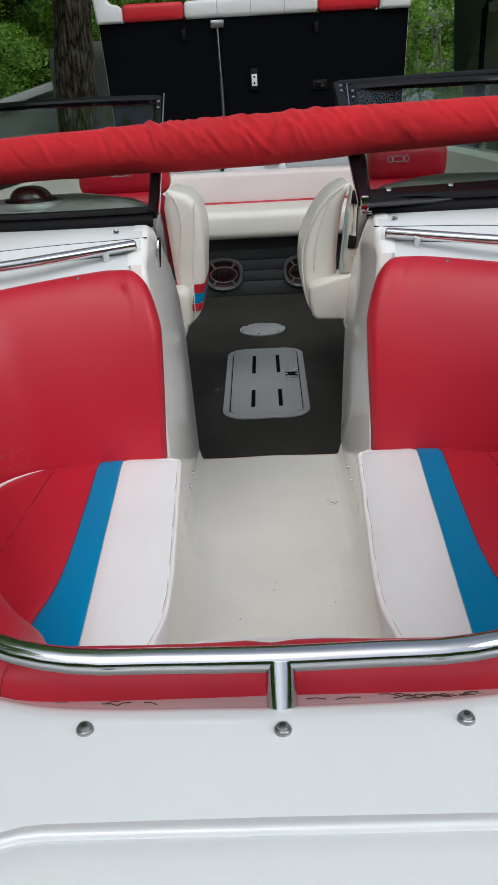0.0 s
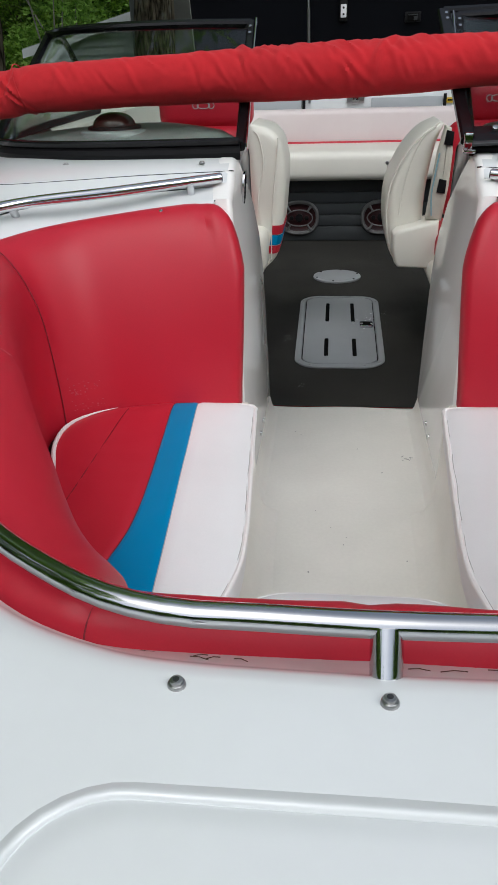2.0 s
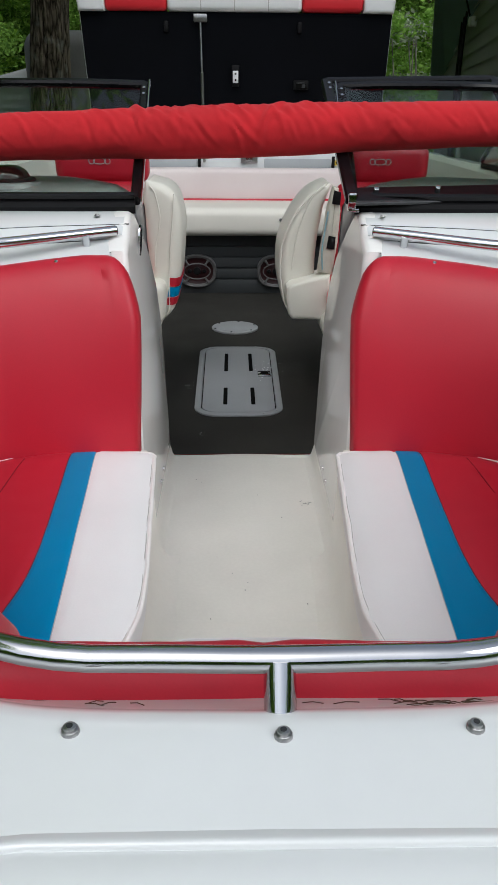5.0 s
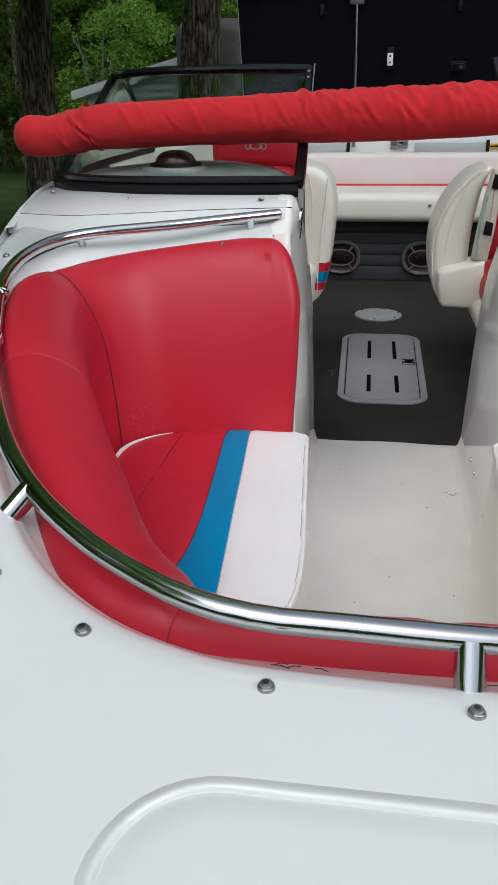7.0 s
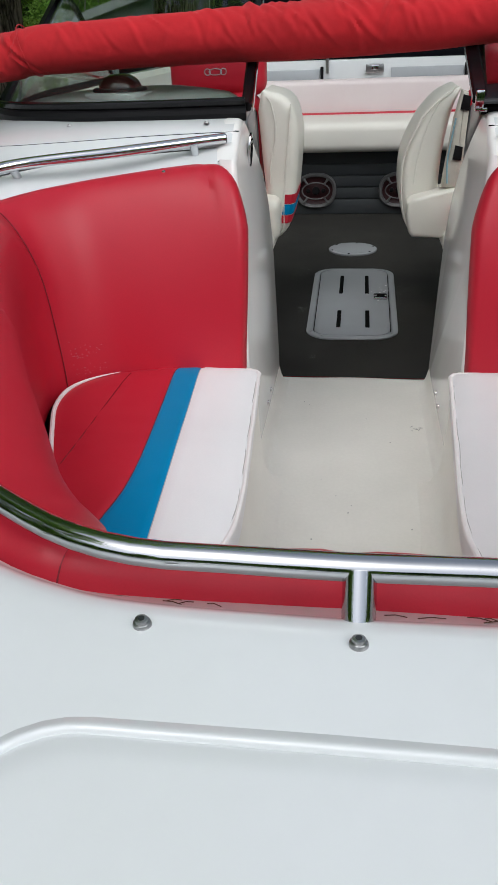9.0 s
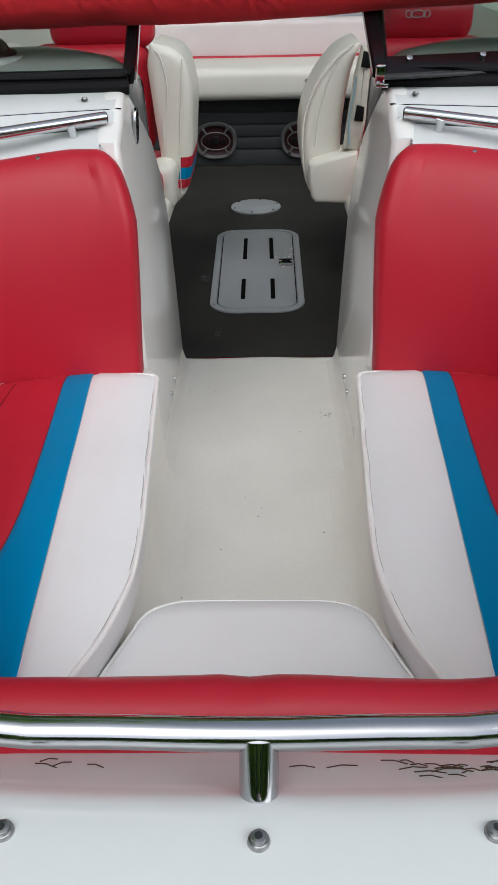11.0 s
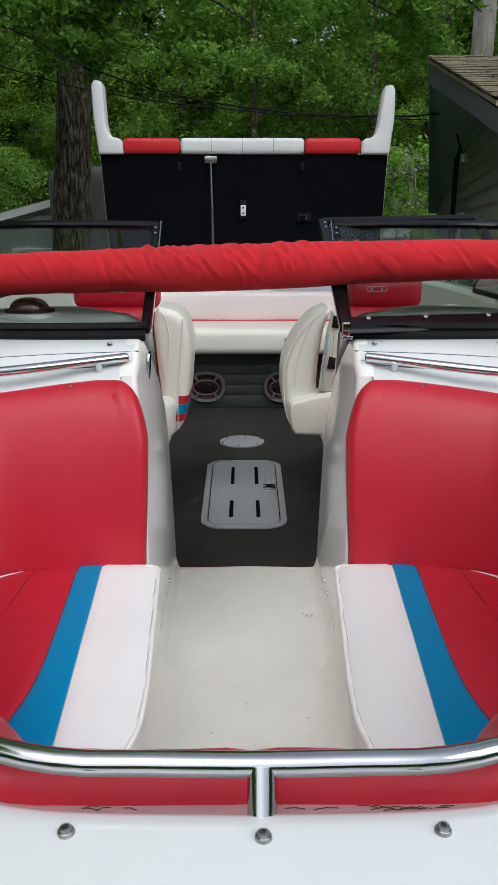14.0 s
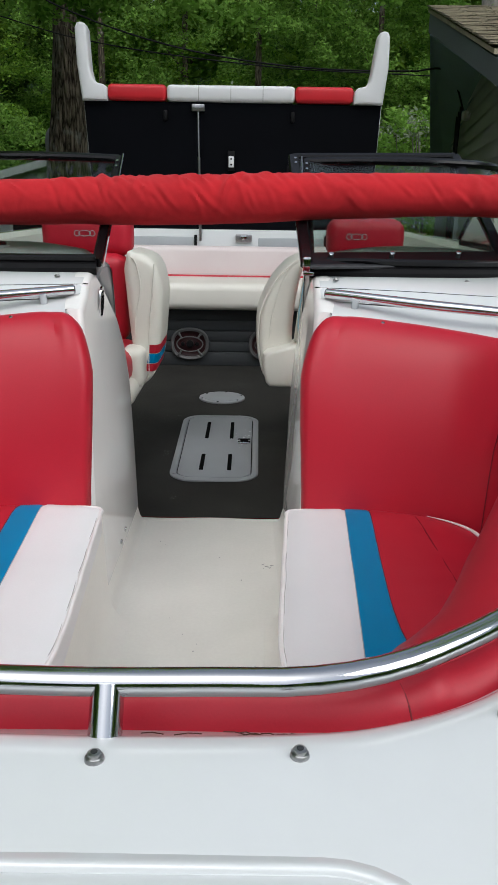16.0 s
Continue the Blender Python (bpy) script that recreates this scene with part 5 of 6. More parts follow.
def rear_bench():
    wall = part("wall_bench_front", rbox(-.95, .95, 4.655, 4.70, -.01, .36, .004, 1), panel_grey)
    tagged(wall, "charcoal panelled front of the rear bench", "panel", kind="structure")
    z = 0.004
    for h in (.085, .062, .062, .062, .07):
        bm = rbox(-.95, .95, 4.646, 4.66, z, z + h - .006, .004, 2)
        part("panel", bm, panel_grey, wall)
        z += h
    b = thing("rear_bench", (0, 4.75, .33), "cream vinyl rear bench with red piping", "bench")
    inv = Matrix.Translation((0, -4.75, -.33))
    for n_, bm, m_, lab in (
        ("seat_cushion", rbox(-.95, .95, 4.50, 5.0, .345, .497, .045, 5), cream_vinyl, "cream vinyl seat cushion"),
        ("backrest", rbox(-.95, .95, 4.93, 5.06, .45, .672, .03, 4), pinkish_vinyl, "white vinyl backrest tinted faintly pink"),
        ("piping", tube_mesh([(-.94, 4.915, .497), (0, 4.913, .494), (.94, 4.915, .497)], .012, 8), red_vinyl, "red piping"),
        ("button", disc((.232, 4.498, .437), .009, .006, "y", 14, .001), steel, "steel snap button")):
        bm.transform(inv)
        part(n_, bm, m_, b, lab)
    speaker(-.234, "oval speaker with grey guard and red cone")
    speaker(.222, "oval speaker with grey guard and red cone")
    # engine bay behind the bench
    bay = part("engine_bay", rbox(-.93, .93, 5.065, 5.13, .3, .768, .012, 2), gelcoat)
    tagged(bay, "white moulded wall of the engine bay", "engine bay", kind="structure")
    for x0, x1 in ((-.62, -.24), (.16, .56)):
        part("panel", rbox(x0, x1, 5.052, 5.068, .66, .722, .006, 2), grey_pale, bay)
        part("slot", rbox(x1 + .005, x1 + .022, 5.05, 5.067, .66, .735, .002, 1), rubber, bay)
    catch = thing("lid_catch", (.07, 5.05, .73), "steel catch plate on the engine bay edge", "latch")
    part("plate", rbox(-.05, .05, -.004, .012, -.035, .012, .004, 2), steel, catch)
    part("hook", rbox(-.02, .02, -.014, 0, -.02, .004, .003, 2), chrome, catch)
    sticker = thing("warning_label", (.62, 5.058, .70), "small yellow warning label with dark bars", "label")
    part("sheet", rbox(-.04, .04, -.002, .004, -.014, .014, 0), yellow, sticker)
    part("bar", rbox(-.032, .032, -.004, -.001, -.004, .004, 0), dark_gap, sticker)
    # after deck and transom, closing the boat
    bm = rbox(-1.03, 1.03, 5.45, 5.95, .60, .74, .03, 3)
    tagged(part("after_deck", bm, gelcoat), "white fibreglass after deck", "boat deck", kind="structure")


grey_pale = material("pale_grey_plastic", (0.42, 0.45, 0.47), 0.45, vary=0.06, scale=10, bump=0.03)
yellow = material("yellow_label", (0.6, 0.42, 0.02), 0.5, vary=0.08, scale=30, bump=0)


def engine_lid():
    lid = thing("sunpad_lid", (0, 5.12, .76), "raised black-backed sunpad lid with red and white cushions", "engine hatch")
    inv = Matrix.Translation((0, -5.12, -.76))
    def put(n_, bm, m_, lab="", parent=None):
        bm.transform(inv)
        return part(n_, bm, m_, parent or lid, lab)
    def lean(z):
        return 5.115 - .045 * (z - .76) / .72
    face = [Vector((-.845, lean(.76), .76)), Vector((.845, lean(.76), .76)), Vector((.868, lean(1.482), 1.482)), Vector((-.878, lean(1.488), 1.488))]
    put("board", slab(face, Vector((0, .02, 0)), bevel=.002, seg=1), black_board, "matt black underside board")
    edge = [p + Vector((.008 * (1 if p.x > 0 else -1), .024, .004)) for p in face]
    put("rim", slab(edge, Vector((0, .06, 0)), bevel=.01, seg=2), white_vinyl, "white vinyl rim")
    # cushions seen on their edge along the top
    y0, y1 = 5.03, 5.17
    for a, b, m_, lab in ((-.735, -.392, bright_red_vinyl, "red vinyl cushion"), (-.390, .360, white_vinyl, "long white vinyl cushion"), (.362, .702, bright_red_vinyl, "red vinyl cushion")):
        cush = put("cushion", rbox(a, b, y0 + .012, y1, 1.488, 1.578, .024, 4), m_, lab)
        if b - a > .5:
            for k in range(1, 4):
                x = a + (b - a) * k / 4
                put("seam", tube_mesh([(x, y0 + .018, 1.492), (x, y0 + .0115, 1.515), (x, y0 + .0115, 1.553), (x, y0 + .019, 1.571), (x, y0 + .036, 1.5785), (x, y1 - .03, 1.5785)], .0022, 6), seam_grey, "", cush)
    for s, x1, x2, xt, ztop in ((-1, .735, .882, .878, 1.895), (1, .704, .872, .862, 1.870)):
        prof = [(x1, 1.485), (x1, 1.552), (x1 + .02, 1.572), (x1 + .065, 1.582), (x1 + .085, 1.605), (x1 + .097, 1.66), (xt - .036, ztop - .03), (xt - .026, ztop - .006), (xt - .002, ztop), (xt + .018, ztop - .004), (xt + .03, ztop - .03), (x2 + .022, 1.68), (x2, 1.485)]
        ring = [Vector((s * x, y0, z)) for x, z in prof]
        put("side_bolster", slab(ring, Vector((0, .13, 0)), bevel=.016, seg=3), white_vinyl, "white vinyl side bolster")
    strut = put("gas_strut", tube_mesh([(-.196, 5.045, .70), (-.202, 5.04, 1.18), (-.2022, 5.04, 1.181), (-.208, 5.055, 1.45)], [.009, .009, .006, .006], 10), steel, "thin steel strut")
    put("strut_bracket", rbox(-.245, -.17, 5.045, 5.075, 1.435, 1.475, .004, 2), steel, "", )
    put("latch", rbox(-.032, .010, 5.068, 5.10, 1.110, 1.222, .004, 2), rubber, "black latch bracket")
    plate = put("latch_plate", rbox(-.027, .005, 5.060, 5.072, 1.128, 1.192, .004, 2), white_vinyl, "pale grey latch plate")
    for z in (1.144, 1.176):
        put("hole", disc((-.011, 5.0595, z), .0055, .003, "y", 12), dark_gap, "", plate)
    put("pull_plate", rbox(.325, .41, 5.074, 5.10, 1.095, 1.145, .005, 2), rubber, "black recessed pull")
    put("pull_recess", rbox(.338, .396, 5.070, 5.08, 1.101, 1.138, .003, 2), dark_gap)
    put("pull_bar", rbox(.340, .394, 5.066, 5.072, 1.128, 1.134, .002, 1), steel_dark)
    put("pull_tab", rbox(.372, .392, 5.066, 5.072, 1.104, 1.124, .002, 1), steel_dark)
    for x in (-.40, .35):
        put("hook", rbox(x - .012, x + .012, 5.055, 5.09, 1.385, 1.44, .006, 2), rubber)


windshields()
canvas_boot()
dash_items()
chair(-1, "red and cream vinyl helm chair with striped bolster")
chair(1, "red and cream vinyl passenger chair beside the console")
life_vest()
ski_hatch()
rear_bench()
engine_lid()


# ---------------------------------------------------------------- ground, houses, trees
GROUND = -0.72


def ground():
    bm = bmesh.new()
    n = 60
    vs = []
    for j in range(n + 1):
        row = []
        for i in range(n + 1):
            u, v = 2 * i / n - 1, 2 * j / n - 1
            x, y = 150 * u * abs(u) ** 1.5, 10 + 200 * v * abs(v) ** 1.5
            far = max(0, math.hypot(x, y - 5) - 16)
            row.append(bm.verts.new((x, y, GROUND + .06 * noise.noise((x * .25, y * .25, 0)) + .02 * far)))
        vs.append(row)
    for j in range(n):
        for i in range(n):
            bm.faces.new((vs[j][i], vs[j][i + 1], vs[j + 1][i + 1], vs[j + 1][i]))
    tagged(part("ground", bm, lawn_mat), "rough grassy yard under trees", "ground", kind="structure")
    verts, faces = [], []
    rng = random.Random(4)
    for k in range(26000):
        x, y = rng.uniform(-9.5, -1.5), 2.2 + 9 * rng.random() ** 1.4
        edge = min(x + 9.5, -1.35 - x, y - 2.0, 11.2 - y)
        if edge < rng.random() * 1.6 and x < -1.9:
            continue
        h = rng.uniform(.08, .28) * (1.6 if x > -4.6 and y < 6.5 else .8)
        a, w = rng.uniform(0, 6.28), rng.uniform(.004, .009)
        dx, dy = math.cos(a), math.sin(a)
        bx, by = rng.uniform(-.12, .12), rng.uniform(-.12, .12)
        z = GROUND + .06 * noise.noise((x * .25, y * .25, 0)) - .01
        i = len(verts)
        verts += [(x - dx * w, y - dy * w, z), (x + dx * w, y + dy * w, z), (x + dx * w * .7 + bx * .4, y + dy * w * .7 + by * .4, z + h * .6), (x - dx * w * .7 + bx * .4, y - dy * w * .7 + by * .4, z + h * .6), (x + bx, y + by, z + h)]
        faces += [(i, i + 1, i + 2, i + 3), (i + 3, i + 2, i + 4)]
    me = bpy.data.meshes.new("grass")
    me.from_pydata(verts, [], faces)
    me.materials.append(grass_mat)
    tagged(new("grass", me), "tall uncut green grass beside the boat", "grass", kind="stuff")


def leaf_cloud(name, clumps, count, size, mat_, seed, parent=None, flat=.6):
    """Many small folded leaves gathered in clumps."""
    rng = np.random.default_rng(seed)
    c = np.array(clumps)
    w = c[:, 3] ** 2
    pick = rng.choice(len(c), count, p=w / w.sum())
    long = rng.uniform(.45, 1.55, (len(c), 3)) * np.array([1, 1, flat])
    tip = rng.normal(size=(len(c), 3)) * np.array([.5, .5, .18])
    d = rng.normal(size=(count, 3)) * .52
    pos = c[pick, :3] + (d * long[pick] + tip[pick] * rng.uniform(-1, 1, count)[:, None]) * c[pick, 3][:, None]
    pos[:, 2] -= .35 * (d[:, 0] ** 2 + d[:, 1] ** 2) * c[pick, 3]
    a = rng.normal(size=(count, 3))
    a[:, 2] = a[:, 2] * .5 - .35
    a /= np.linalg.norm(a, axis=1)[:, None]
    b = np.cross(a, rng.normal(size=(count, 3)) + np.array([0, 0, 1.2]))
    b /= np.linalg.norm(b, axis=1)[:, None]
    s = size * rng.uniform(.6, 1.35, count)[:, None]
    nrm = np.cross(a, b)
    v = np.stack([pos - a * s, pos + b * s * .55 + nrm * s * .15, pos + a * s, pos - b * s * .55 + nrm * s * .15], 1).reshape(-1, 3)
    me = bpy.data.meshes.new(name)
    me.vertices.add(len(v))
    me.vertices.foreach_set("co", v.ravel())
    idx = np.arange(count)[:, None] * 4
    tri = (idx + np.array([[0, 1, 2, 0, 2, 3]])).ravel()
    me.loops.add(len(tri))
    me.loops.foreach_set("vertex_index", tri)
    me.polygons.add(count * 2)
    me.polygons.foreach_set("loop_start", np.arange(count * 2) * 3)
    me.polygons.foreach_set("loop_total", np.full(count * 2, 3))
    me.update(calc_edges=True)
    me.materials.append(mat_)
    ob = new(name, me)
    if parent is not None:
        ob.parent = parent
    return ob


def trunk_mesh(pts, rad, rough=.12, n=18):
    m = 36 if n < 30 else 150
    line = smooth_line(pts, m)
    rr = [float(np.interp(i / (m - 1), np.linspace(0, 1, len(rad)), rad)) for i in range(m)]
    def wob(q, p, i, a):
        f = 1 + rough * (noise.noise((math.cos(a) * 2.2, math.sin(a) * 2.2, p.z * .7)) + .6 * noise.noise((math.cos(a) * 6, math.sin(a) * 6, p.z * 1.6)))
        if n >= 30:
            f += .11 * (.4 - abs(noise.noise((math.cos(a) * 7, math.sin(a) * 7, p.z * 1.1 + 3)))) + .04 * noise.noise((math.cos(a) * 15, math.sin(a) * 15, p.z * 5))
        return p + (q - p) * f
    return tube_mesh(line, rr, n, wob=wob)


def tree(x, y, h, r, spread, low, seed, leaves, size, mat_, bark_, label, lean=(0, 0), clumps=34, limbs=5, small=1.0, sides=18):
    rng = random.Random(seed)
    t = thing("tree", (x, y, GROUND), label, "tree", "yard trees")
    top = Vector((lean[0], lean[1], h))
    part("trunk", trunk_mesh([(-lean[0] * .03, 0, -.15), tuple(top * .15), tuple(top * .5 + Vector((.05, 0, 0))), tuple(top)], [r * 1.35, r * 1.02, r * .9, r * .3], n=sides), bark_, t)
    cl = []
    for k in range(limbs):
        a, z0 = rng.uniform(0, 6.28), rng.uniform(low, h * .8)
        e = Vector((math.cos(a) * spread * .8, math.sin(a) * spread * .8, z0 + rng.uniform(.2, 1.4)))
        s0 = top * (z0 / h)
        part("limb", tube_mesh(smooth_line([s0, s0.lerp(e, .5) + Vector((0, 0, .25)), e], 8), [r * .32, r * .29, r * .25, r * .2, r * .17, r * .13, r * .1, r * .05], 8), bark_, t)
        for q in (.45, .75, 1.0):
            p = s0.lerp(e, q)
            cl.append((p.x, p.y, p.z, rng.uniform(.5, .9) * spread * .35))
    for k in range(clumps):
        a, q = rng.uniform(0, 6.28), rng.random() ** .5
        z = low + (h * 1.1 - low) * rng.random()
        f = math.sin(math.pi * min(1, .18 + .75 * (z - low) / (h * 1.1 - low))) ** .6
        cl.append((math.cos(a) * q * spread * f + top.x * z / h, math.sin(a) * q * spread * f + top.y * z / h, z, rng.uniform(.28, .62) * (.5 + spread * .25) * small))
    ob = leaf_cloud("crown", cl, leaves, size, mat_, seed, t)
    return t


def houses():
    # small pale house behind the boat
    h = thing("house", (-3.08, 15.0, GROUND + .06), "small pale grey house with lap siding and gable roof", "house")
    W0, W1, wall_top, slope = -2.25, 2.9, 1.76, .254
    ridge = (W0 + W1) / 2
    peak = wall_top + slope * (ridge - W0)
    bodyw = part("wall", rbox(W0, W1, .05, 5, -.1, wall_top, .01, 1), siding_white, h)
    z = 0
    while z < peak - .12:
        inset = max(0, z + .13 - wall_top) / slope
        bm = loft([[(W0 + inset, 0, z), (W1 - inset, 0, z)], [(W0 + inset, .03, z + .135), (W1 - inset, .03, z + .135)]])
        bmesh.ops.solidify(bm, geom=bm.faces[:], thickness=.012)
        part("board", bm, siding_white, bodyw, smooth=False)
        z += .13
    part("gable", slab([Vector((W0, .04, wall_top)), Vector((ridge, .04, peak)), Vector((W1, .04, wall_top))], Vector((0, .05, 0)), bevel=0), siding_white, h, smooth=False)
    eave = wall_top - slope * .27
    for s_, e_ in ((1, W0), (-1, W1)):
        top = [Vector((e_ - s_ * .27, -.06, eave)), Vector((ridge, -.06, peak + .02)), Vector((ridge, -.06, peak + .13)), Vector((e_ - s_ * .27, -.06, eave + .12))]
        part("roof", slab(top, Vector((0, 5.8, 0)), bevel=0), roof_pale, h, "pale grey roof", smooth=False)
        edge = [p + Vector((0, -.03, -.03)) for p in top[:2]] + [p + Vector((0, -.03, -.015)) for p in top[2:]]
        part("rake_board", slab(edge, Vector((0, .028, 0)), bevel=0), siding_white, h, "white painted roof edge board", smooth=False)
    for wx in (-1.3, 1.3):
        win = part("window", rbox(wx, wx + .9, -.05, .02, .6, 1.45, .01, 1), white_vinyl, h, "white framed window")
        part("pane", rbox(wx + .07, wx + .83, -.058, -.03, .67, 1.38, .004, 1), dark_pane, win)
    # second small house seen through the open glass
    g = thing("house", (1.4, 17.5, GROUND), "low pale house far behind the boat", "house")
    bw = part("wall", rbox(-1.2, 2.6, 0, 4, 0, 1.75, .01, 1), siding_white, g)
    part("roof", slab([Vector((-1.5, -.3, 1.72)), Vector((.6, -.3, 2.28)), Vector((2.9, -.3, 1.72))], Vector((0, 4.6, 0)), bevel=0), roof_pale, g, "pale grey roof", smooth=False)
    win = part("window", rbox(.2, 1.0, -.04, .02, .75, 1.5, .01, 1), white_vinyl, g, "white framed window")
    part("pane", rbox(.27, .93, -.05, -.02, .82, 1.43, .004, 1), dark_pane, win)
    # grey garage beside the boat
    gar = thing("garage", (2.2, 8.0, GROUND), "grey garage with lap siding and mossy shingle roof", "garage")
    inv = Matrix.Translation((-2.2, -8.0, -GROUND))
    def put(n_, bm, m_, lab="", parent=None, smooth=False):
        bm.transform(inv)
        return part(n_, bm, m_, parent or gar, lab, smooth)
    a, b = Vector((1.66, 5.2, 0)), Vector((2.62, 10.9, 0))
    way = (b - a).normalized()
    side = Vector((way.y, -way.x, 0))
    wall = put("wall", slab([a + Vector((0, 0, GROUND)), b + Vector((0, 0, GROUND)), b + Vector((0, 0, 1.36)), a.lerp(b, .26) + Vector((0, 0, 2.0)), a + Vector((0, 0, 1.9))], side * .2, bevel=0), siding_grey)
    z = GROUND
    while z < 1.95:
        e = b if z < 1.3 else b.lerp(a, min(1, (z - 1.3) / .7 * .74))
        st = a - side * .002
        bm = loft([[st - side * .024 + Vector((0, 0, z)), e - side * .024 + Vector((0, 0, z))], [st - side * .004 + Vector((0, 0, z + .118)), e - side * .004 + Vector((0, 0, z + .118))]])
        bmesh.ops.solidify(bm, geom=bm.faces[:], thickness=.01)
        put("board", bm, siding_grey, "", wall)
        z += .115
    put("soffit", slab([Vector((1.412, 6.5, 2.27)), Vector((2.44, 10.7, 1.30)), Vector((2.66, 10.8, 1.30)), Vector((1.90, 6.5, 1.97))], Vector((.02, .0, .05)), bevel=0), soffit_mat, "dark painted soffit")
    put("rake_board", slab([Vector((1.405, 6.48, 2.29)), Vector((1.446, 3.9, 1.392)), Vector((1.446, 3.9, 1.27)), Vector((1.405, 6.48, 2.15))], Vector((.035, 0, 0)), bevel=0), fascia_mat, "dark rake board")
    put("rake_soffit", slab([Vector((1.42, 6.5, 2.13)), Vector((1.456, 3.9, 1.29)), Vector((1.75, 3.9, 1.29)), Vector((1.9, 6.5, 2.0))], Vector((.0, .0, .03)), bevel=0), soffit_mat, "dark painted soffit")
    roof = put("roof", slab([Vector((1.40, 6.52, 2.292)), Vector((7.5, 6.9, 2.36)), Vector((7.5, 4.4, 1.60)), Vector((1.425, 4.8, 1.72))], Vector((0, .01, .03)), bevel=0), roof_mat, "mossy brown shingle roof")
    rows = 24
    for j in range(rows):
        t0, t1 = j / rows, (j + 1.25) / rows
        x = 1.41
        for i in range(12):
            w = random.uniform(.12, .24)
            def at(xx, t):
                lowp = Vector((1.425, 4.8, 1.755)).lerp(Vector((7.5, 4.4, 1.635)), (xx - 1.42) / 6.1)
                hip = Vector((1.40, 6.52, 2.327)).lerp(Vector((7.5, 6.9, 2.395)), (xx - 1.42) / 6.1)
                return lowp.lerp(hip, min(1, t))
            off = random.uniform(.001, .005)
            bm = slab([at(x, t0) + Vector((0, 0, .012 + off)), at(x + w - .008, t0) + Vector((0, 0, .012 + off)), at(x + w - .008, t1) + Vector((0, 0, .002)), at(x, t1) + Vector((0, 0, .002))], Vector((0, 0, .007)), bevel=0)
            put("shingle", bm, roof_mat, "", roof)
            x += w
    win = put("window", slab([a.lerp(b, .42) + Vector((0, 0, .55)) - side * .05, a.lerp(b, .55) + Vector((0, 0, .55)) - side * .05, a.lerp(b, .55) + Vector((0, 0, 1.22)) - side * .05, a.lerp(b, .42) + Vector((0, 0, 1.22)) - side * .05], side * .06, bevel=0), white_vinyl, "white framed window")
    put("pane", slab([a.lerp(b, .43) + Vector((0, 0, .60)) - side * .056, a.lerp(b, .54) + Vector((0, 0, .60)) - side * .056, a.lerp(b, .54) + Vector((0, 0, 1.17)) - side * .056, a.lerp(b, .43) + Vector((0, 0, 1.17)) - side * .056], side * .02, bevel=0), dark_pane, "", win)
    for k, (x0, z0) in enumerate(((.50, 1.85), (.53, 1.83), (.47, 1.84))):
        p = a.lerp(b, x0) - side * .06
        put("cable", tube_mesh(smooth_line([p + Vector((0, 0, 1.9)), p + Vector((.0, .02 * k, 1.2)), p + Vector((0, -.02, .2))], 10), .011, 6), rubber, "black cable", smooth=True)
    put("insulator", rbox(1.98, 2.06, 7.5, 7.58, 1.66, 1.74, .02, 2), white_vinyl, "white insulator")
    # overhead line
    c = part("power_line", tube_mesh(smooth_line([(-6.0, 8.6, 4.2), (-2.33, 8, 2.92), (-1.715, 8, 2.633), (-1.034, 8.0, 2.40), (-.286, 8, 2.235), (.631, 8, 2.135), (1.5, 7.6, 2.06), (1.62, 7.3, 2.04), (1.85, 7.5, 2.03), (2.0, 7.6, 1.75)], 60), .0085, 6), rubber)
    tagged(c, "black overhead service cable to the garage", "cable")
    c = part("power_line", tube_mesh(smooth_line([(-6.0, 8.6, 3.7), (-2.4, 8, 2.58), (-1.2, 8, 2.30), (.3, 8, 2.14), (1.3, 8, 2.10), (2.0, 8, 2.08)], 50), .006, 6), rubber)
    tagged(c, "thin black overhead cable", "cable")
    # covered thing that stands behind the big trunk
    v = part("camper", rbox(-3.28, -2.05, 13.4, 14.8, GROUND + .9, 2.14, .26, 5), camper_mat)
    tagged(v, "grey rounded camper parked behind the tree", "camper")
    part("window", rbox(-3.14, -2.88, 13.37, 13.42, 1.45, 1.88, .04, 3), dark_pane, v)
    for wx in (-3.05, -2.2):
        w = part("wheel", disc((wx, 13.9, GROUND + .32), .34, .2, "x", 24, .03), rubber, v)
    part("underbody", rbox(-3.2, -2.05, 13.5, 14.9, GROUND + .3, GROUND + .95, .03, 2), rubber, v)


dark_pane = material("dark_window_pane", (0.03, 0.035, 0.04), 0.08, vary=0.1, scale=3, bump=0)
camper_mat = material("grey_camper_paint", (0.12, 0.12, 0.112), 0.5, vary=0.3, scale=3, fine=40, bump=0.05)


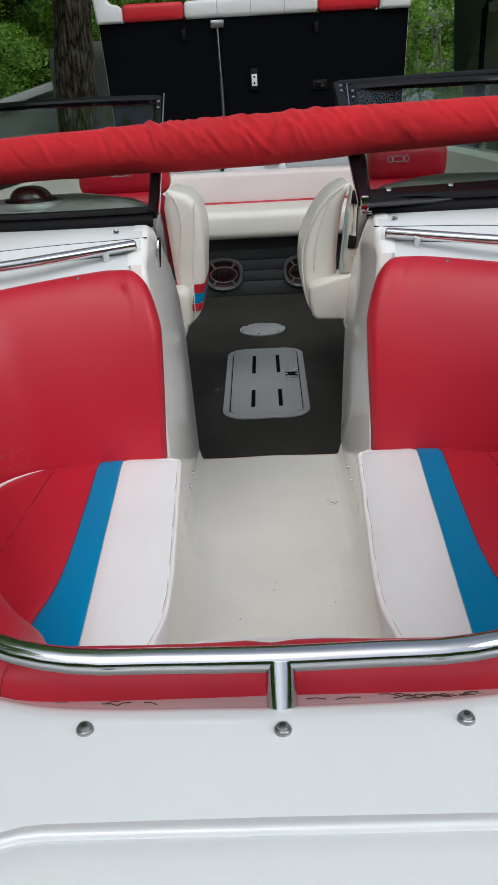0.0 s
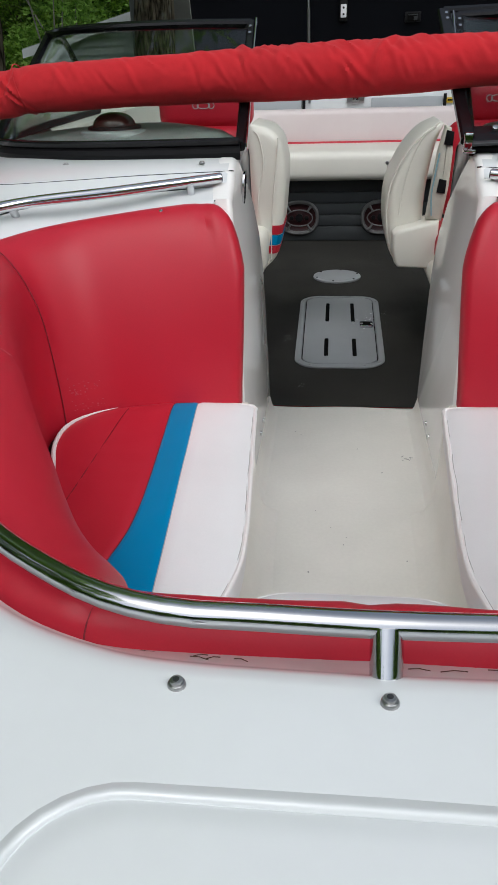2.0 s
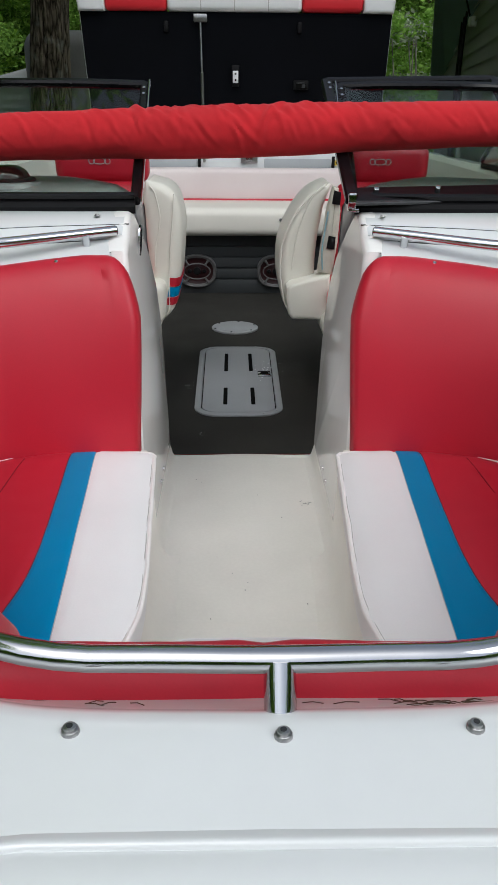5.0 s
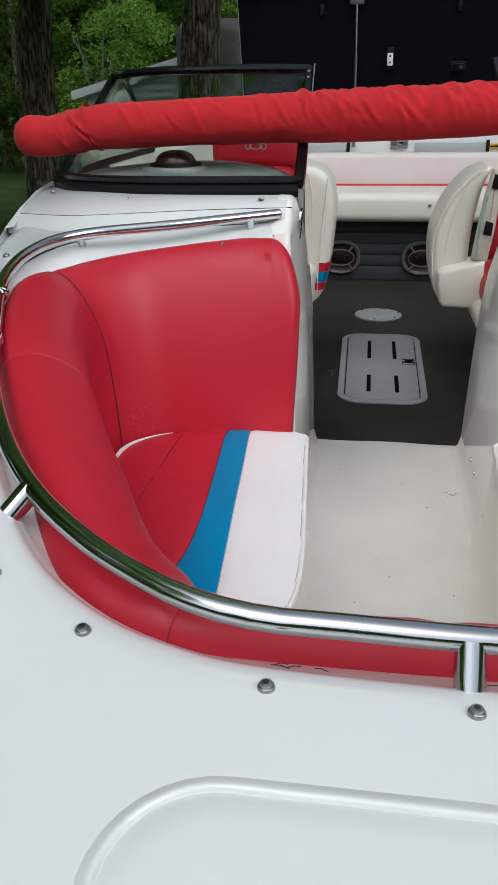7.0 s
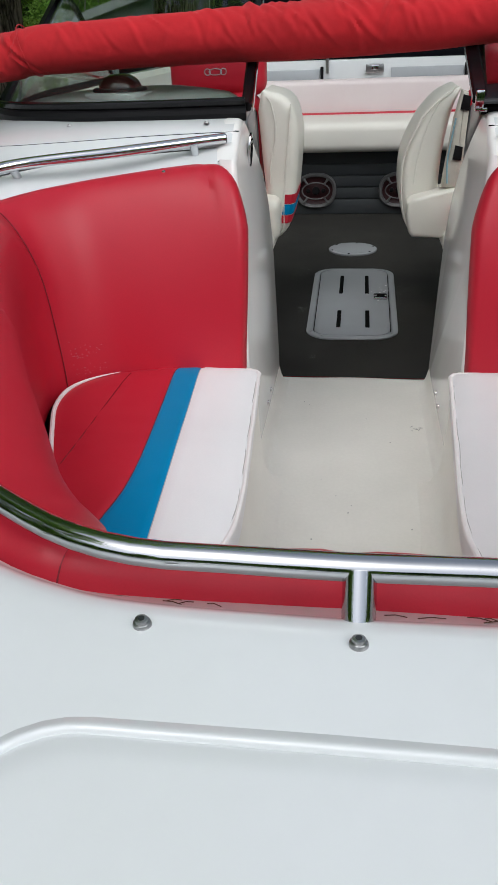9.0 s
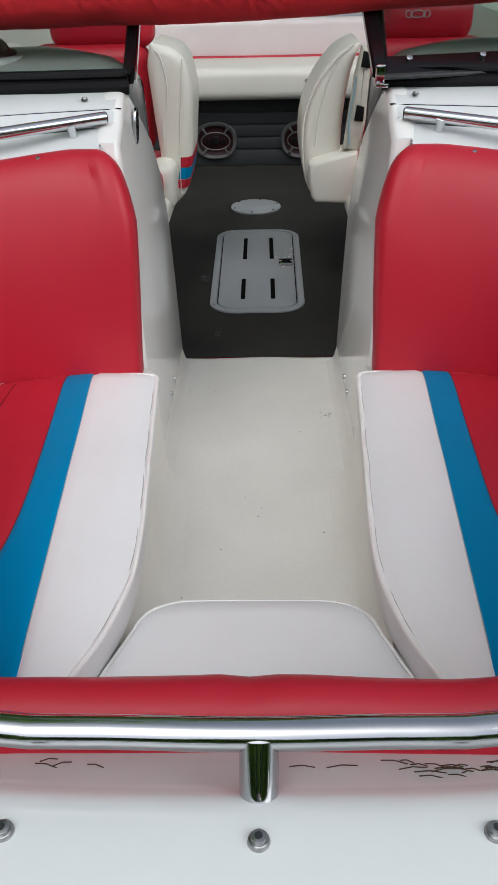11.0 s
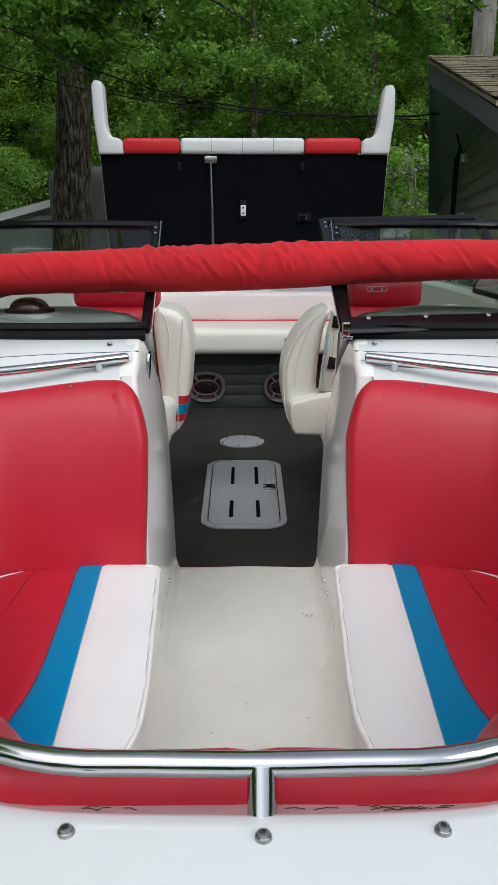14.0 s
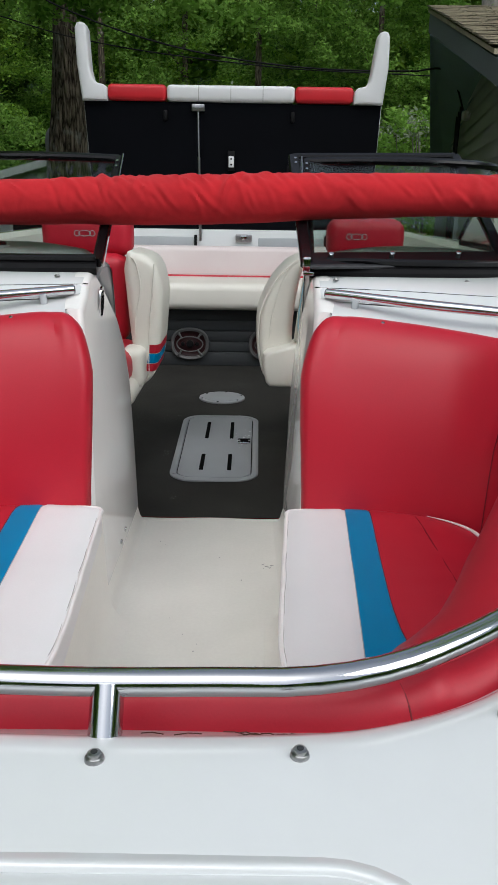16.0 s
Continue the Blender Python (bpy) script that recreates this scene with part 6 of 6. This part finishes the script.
def woods():
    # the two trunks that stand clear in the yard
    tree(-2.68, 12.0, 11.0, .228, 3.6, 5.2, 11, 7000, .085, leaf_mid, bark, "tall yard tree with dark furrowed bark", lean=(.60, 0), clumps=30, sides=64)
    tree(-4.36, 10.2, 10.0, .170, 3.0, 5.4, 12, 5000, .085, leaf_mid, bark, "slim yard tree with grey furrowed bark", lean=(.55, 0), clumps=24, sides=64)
    tree(4.75, 17.0, 12.0, .23, 3.0, 8.0, 13, 2500, .09, leaf_mid, pale_bark, "pale-barked tree behind the garage", clumps=16, limbs=3)
    tree(-6.8, 5.6, 10.0, .24, 5.6, 4.8, 21, 24000, .12, leaf_mid, bark, "broad yard tree that spreads over the boat", clumps=110, limbs=8)
    tree(6.6, 5.2, 9.5, .22, 4.6, 5.4, 22, 6000, .11, leaf_mid, bark, "broad yard tree that spreads over the boat", clumps=60, limbs=8)
    # unseen trees added at the left to block light and darken reflections
    for k, (x, y) in enumerate(((-8.5, -1), (-10.5, 3))):
        tree(x, y, 11.5, .24, 4.4, 1.2, 700 + k, 15000, .16, leaf_mid, bark, "unseen leafy tree added to darken the left side", clumps=44, limbs=4)
    # wood edge: leafy to the ground
    spots = [(-15, 21, 1), (-12.2, 19, 0), (-9.8, 21, 1), (-8.2, 18.5, 0), (-6.2, 20, 1), (-5.0, 22.5, 2), (-3.4, 19.5, 0), (-1.6, 21, 1), (0.2, 19.2, 0), (1.7, 22, 2), (3.0, 19.6, 3), (4.6, 20.8, 0), (6.6, 19, 1), (9, 21, 0), (11.5, 20, 1)]
    for k, (x, y, m_) in enumerate(spots):
        mat_ = leaf_shaded if x < -6.5 else (leaf_mid, leaf_dark, leaf_mid, leaf_mid)[m_]
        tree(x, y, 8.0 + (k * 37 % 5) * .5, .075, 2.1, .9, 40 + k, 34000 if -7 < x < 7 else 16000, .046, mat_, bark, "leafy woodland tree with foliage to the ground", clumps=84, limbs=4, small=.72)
    for k, (x, y) in enumerate(((-14, 27), (-10, 26), (-6, 28), (-2, 26), (2, 28), (6, 26), (10, 28), (14, 27), (-19, 25), (18, 25))):
        tree(x, y, 14.0, .3, 4.4, 1.2, 80 + k, 13000, .17, leaf_shaded if x < -5 else leaf_dark, bark, "tall dark woodland tree", clumps=54, limbs=4)
    # pale shrubs before the wood edge
    for k, (x, y, w, m_) in enumerate(((.9, 16.5, 1.0, leaf_silver), (2.3, 15.6, 1.1, leaf_silver), (3.2, 15.0, 1.0, leaf_light), (-1.2, 16.6, 1.1, leaf_light), (-5.4, 16.4, 1.0, leaf_mid), (-.2, 17, .9, leaf_silver))):
        rng = random.Random(200 + k)
        b = thing("shrub", (x, y, GROUND), "pale green leafy shrub at the wood edge", "shrub", "shrubs")
        for j in range(5):
            part("stem", tube_mesh([(0, 0, -.1), (rng.uniform(-.3, .3), rng.uniform(-.3, .3), 1.3), (rng.uniform(-w, w) * .8, rng.uniform(-.5, .5), 2.9)], [.03, .022, .008], 6), pale_bark, b)
        cl = [(rng.uniform(-w, w), rng.uniform(-.6, .6), rng.uniform(.8, 3.3), rng.uniform(.18, .42)) for j in range(34)]
        leaf_cloud("foliage", cl, 7500, .05, m_, 300 + k, b)
    # leafy branches that hang into the top of the view
    for k, (x, y, z, w) in enumerate(((-.75, 9.0, 2.95, .95), (.5, 9.6, 3.25, 1.2), (-3.2, 8.2, 2.9, 1.0), (1.6, 11.0, 3.7, 1.1), (-1.55, 8.8, 2.95, .5), (2.1, 10.2, 3.45, .7), (-2.4, 9.4, 3.2, .8), (-3.3, 9.0, 3.15, .8))):
        rng = random.Random(400 + k)
        b = thing("branch", (x, y, z), "overhanging maple branch with bright green leaves", "branch", "overhanging branches")
        part("limb", tube_mesh(smooth_line([(-w * 1.6, .5, 1.5), (-w * .6, .2, .9), (w * .4, 0, .45), (w, -.1, .1)], 14), [.05 - .0034 * i for i in range(14)], 8), bark, b)
        cl = [(rng.uniform(-w, w), rng.uniform(-.4, .4), rng.uniform(-.25, 1.3), rng.uniform(.08, .24)) for j in range(36)]
        leaf_cloud("leaves", cl, 5200, .042, leaf_mid if k == 3 else leaf_light, 500 + k, b)
    # unseen woods added all round, behind the camera, lower there to let light in
    for k in range(12):
        a = radians(150 + 20 * k)
        x, y = 17 * math.cos(a + 1.0), 2 + 17 * math.sin(a + 1.0)
        if y > 8:
            continue
        tree(x, y, 10.0 if y > 0 else 6.0, .25, 3.4 if y > 0 else 2.6, 1.0, 600 + k, 3500, .2, leaf_dark, bark, "unseen woodland tree added round the yard", clumps=40, limbs=3)
    rows = []
    for k in range(41):
        a = radians(360 * k / 40)
        x, y = 60 * math.cos(a), 5 + 60 * math.sin(a)
        hgt = 15 + 3 * noise.noise(((k % 40) * .7, 0, 0))
        rows.append([(x, y, GROUND - .5), (x, y, hgt * .5), (x, y, hgt)])
    tagged(part("backdrop", loft(rows), wood_far), "dark distant woods", "woods", kind="structure")


wood_far = material("far_woods", (0.02, 0.04, 0.015), 0.95, vary=0.6, scale=.8, fine=3.0, bump=0, spec=0.05)
ground()
houses()
woods()
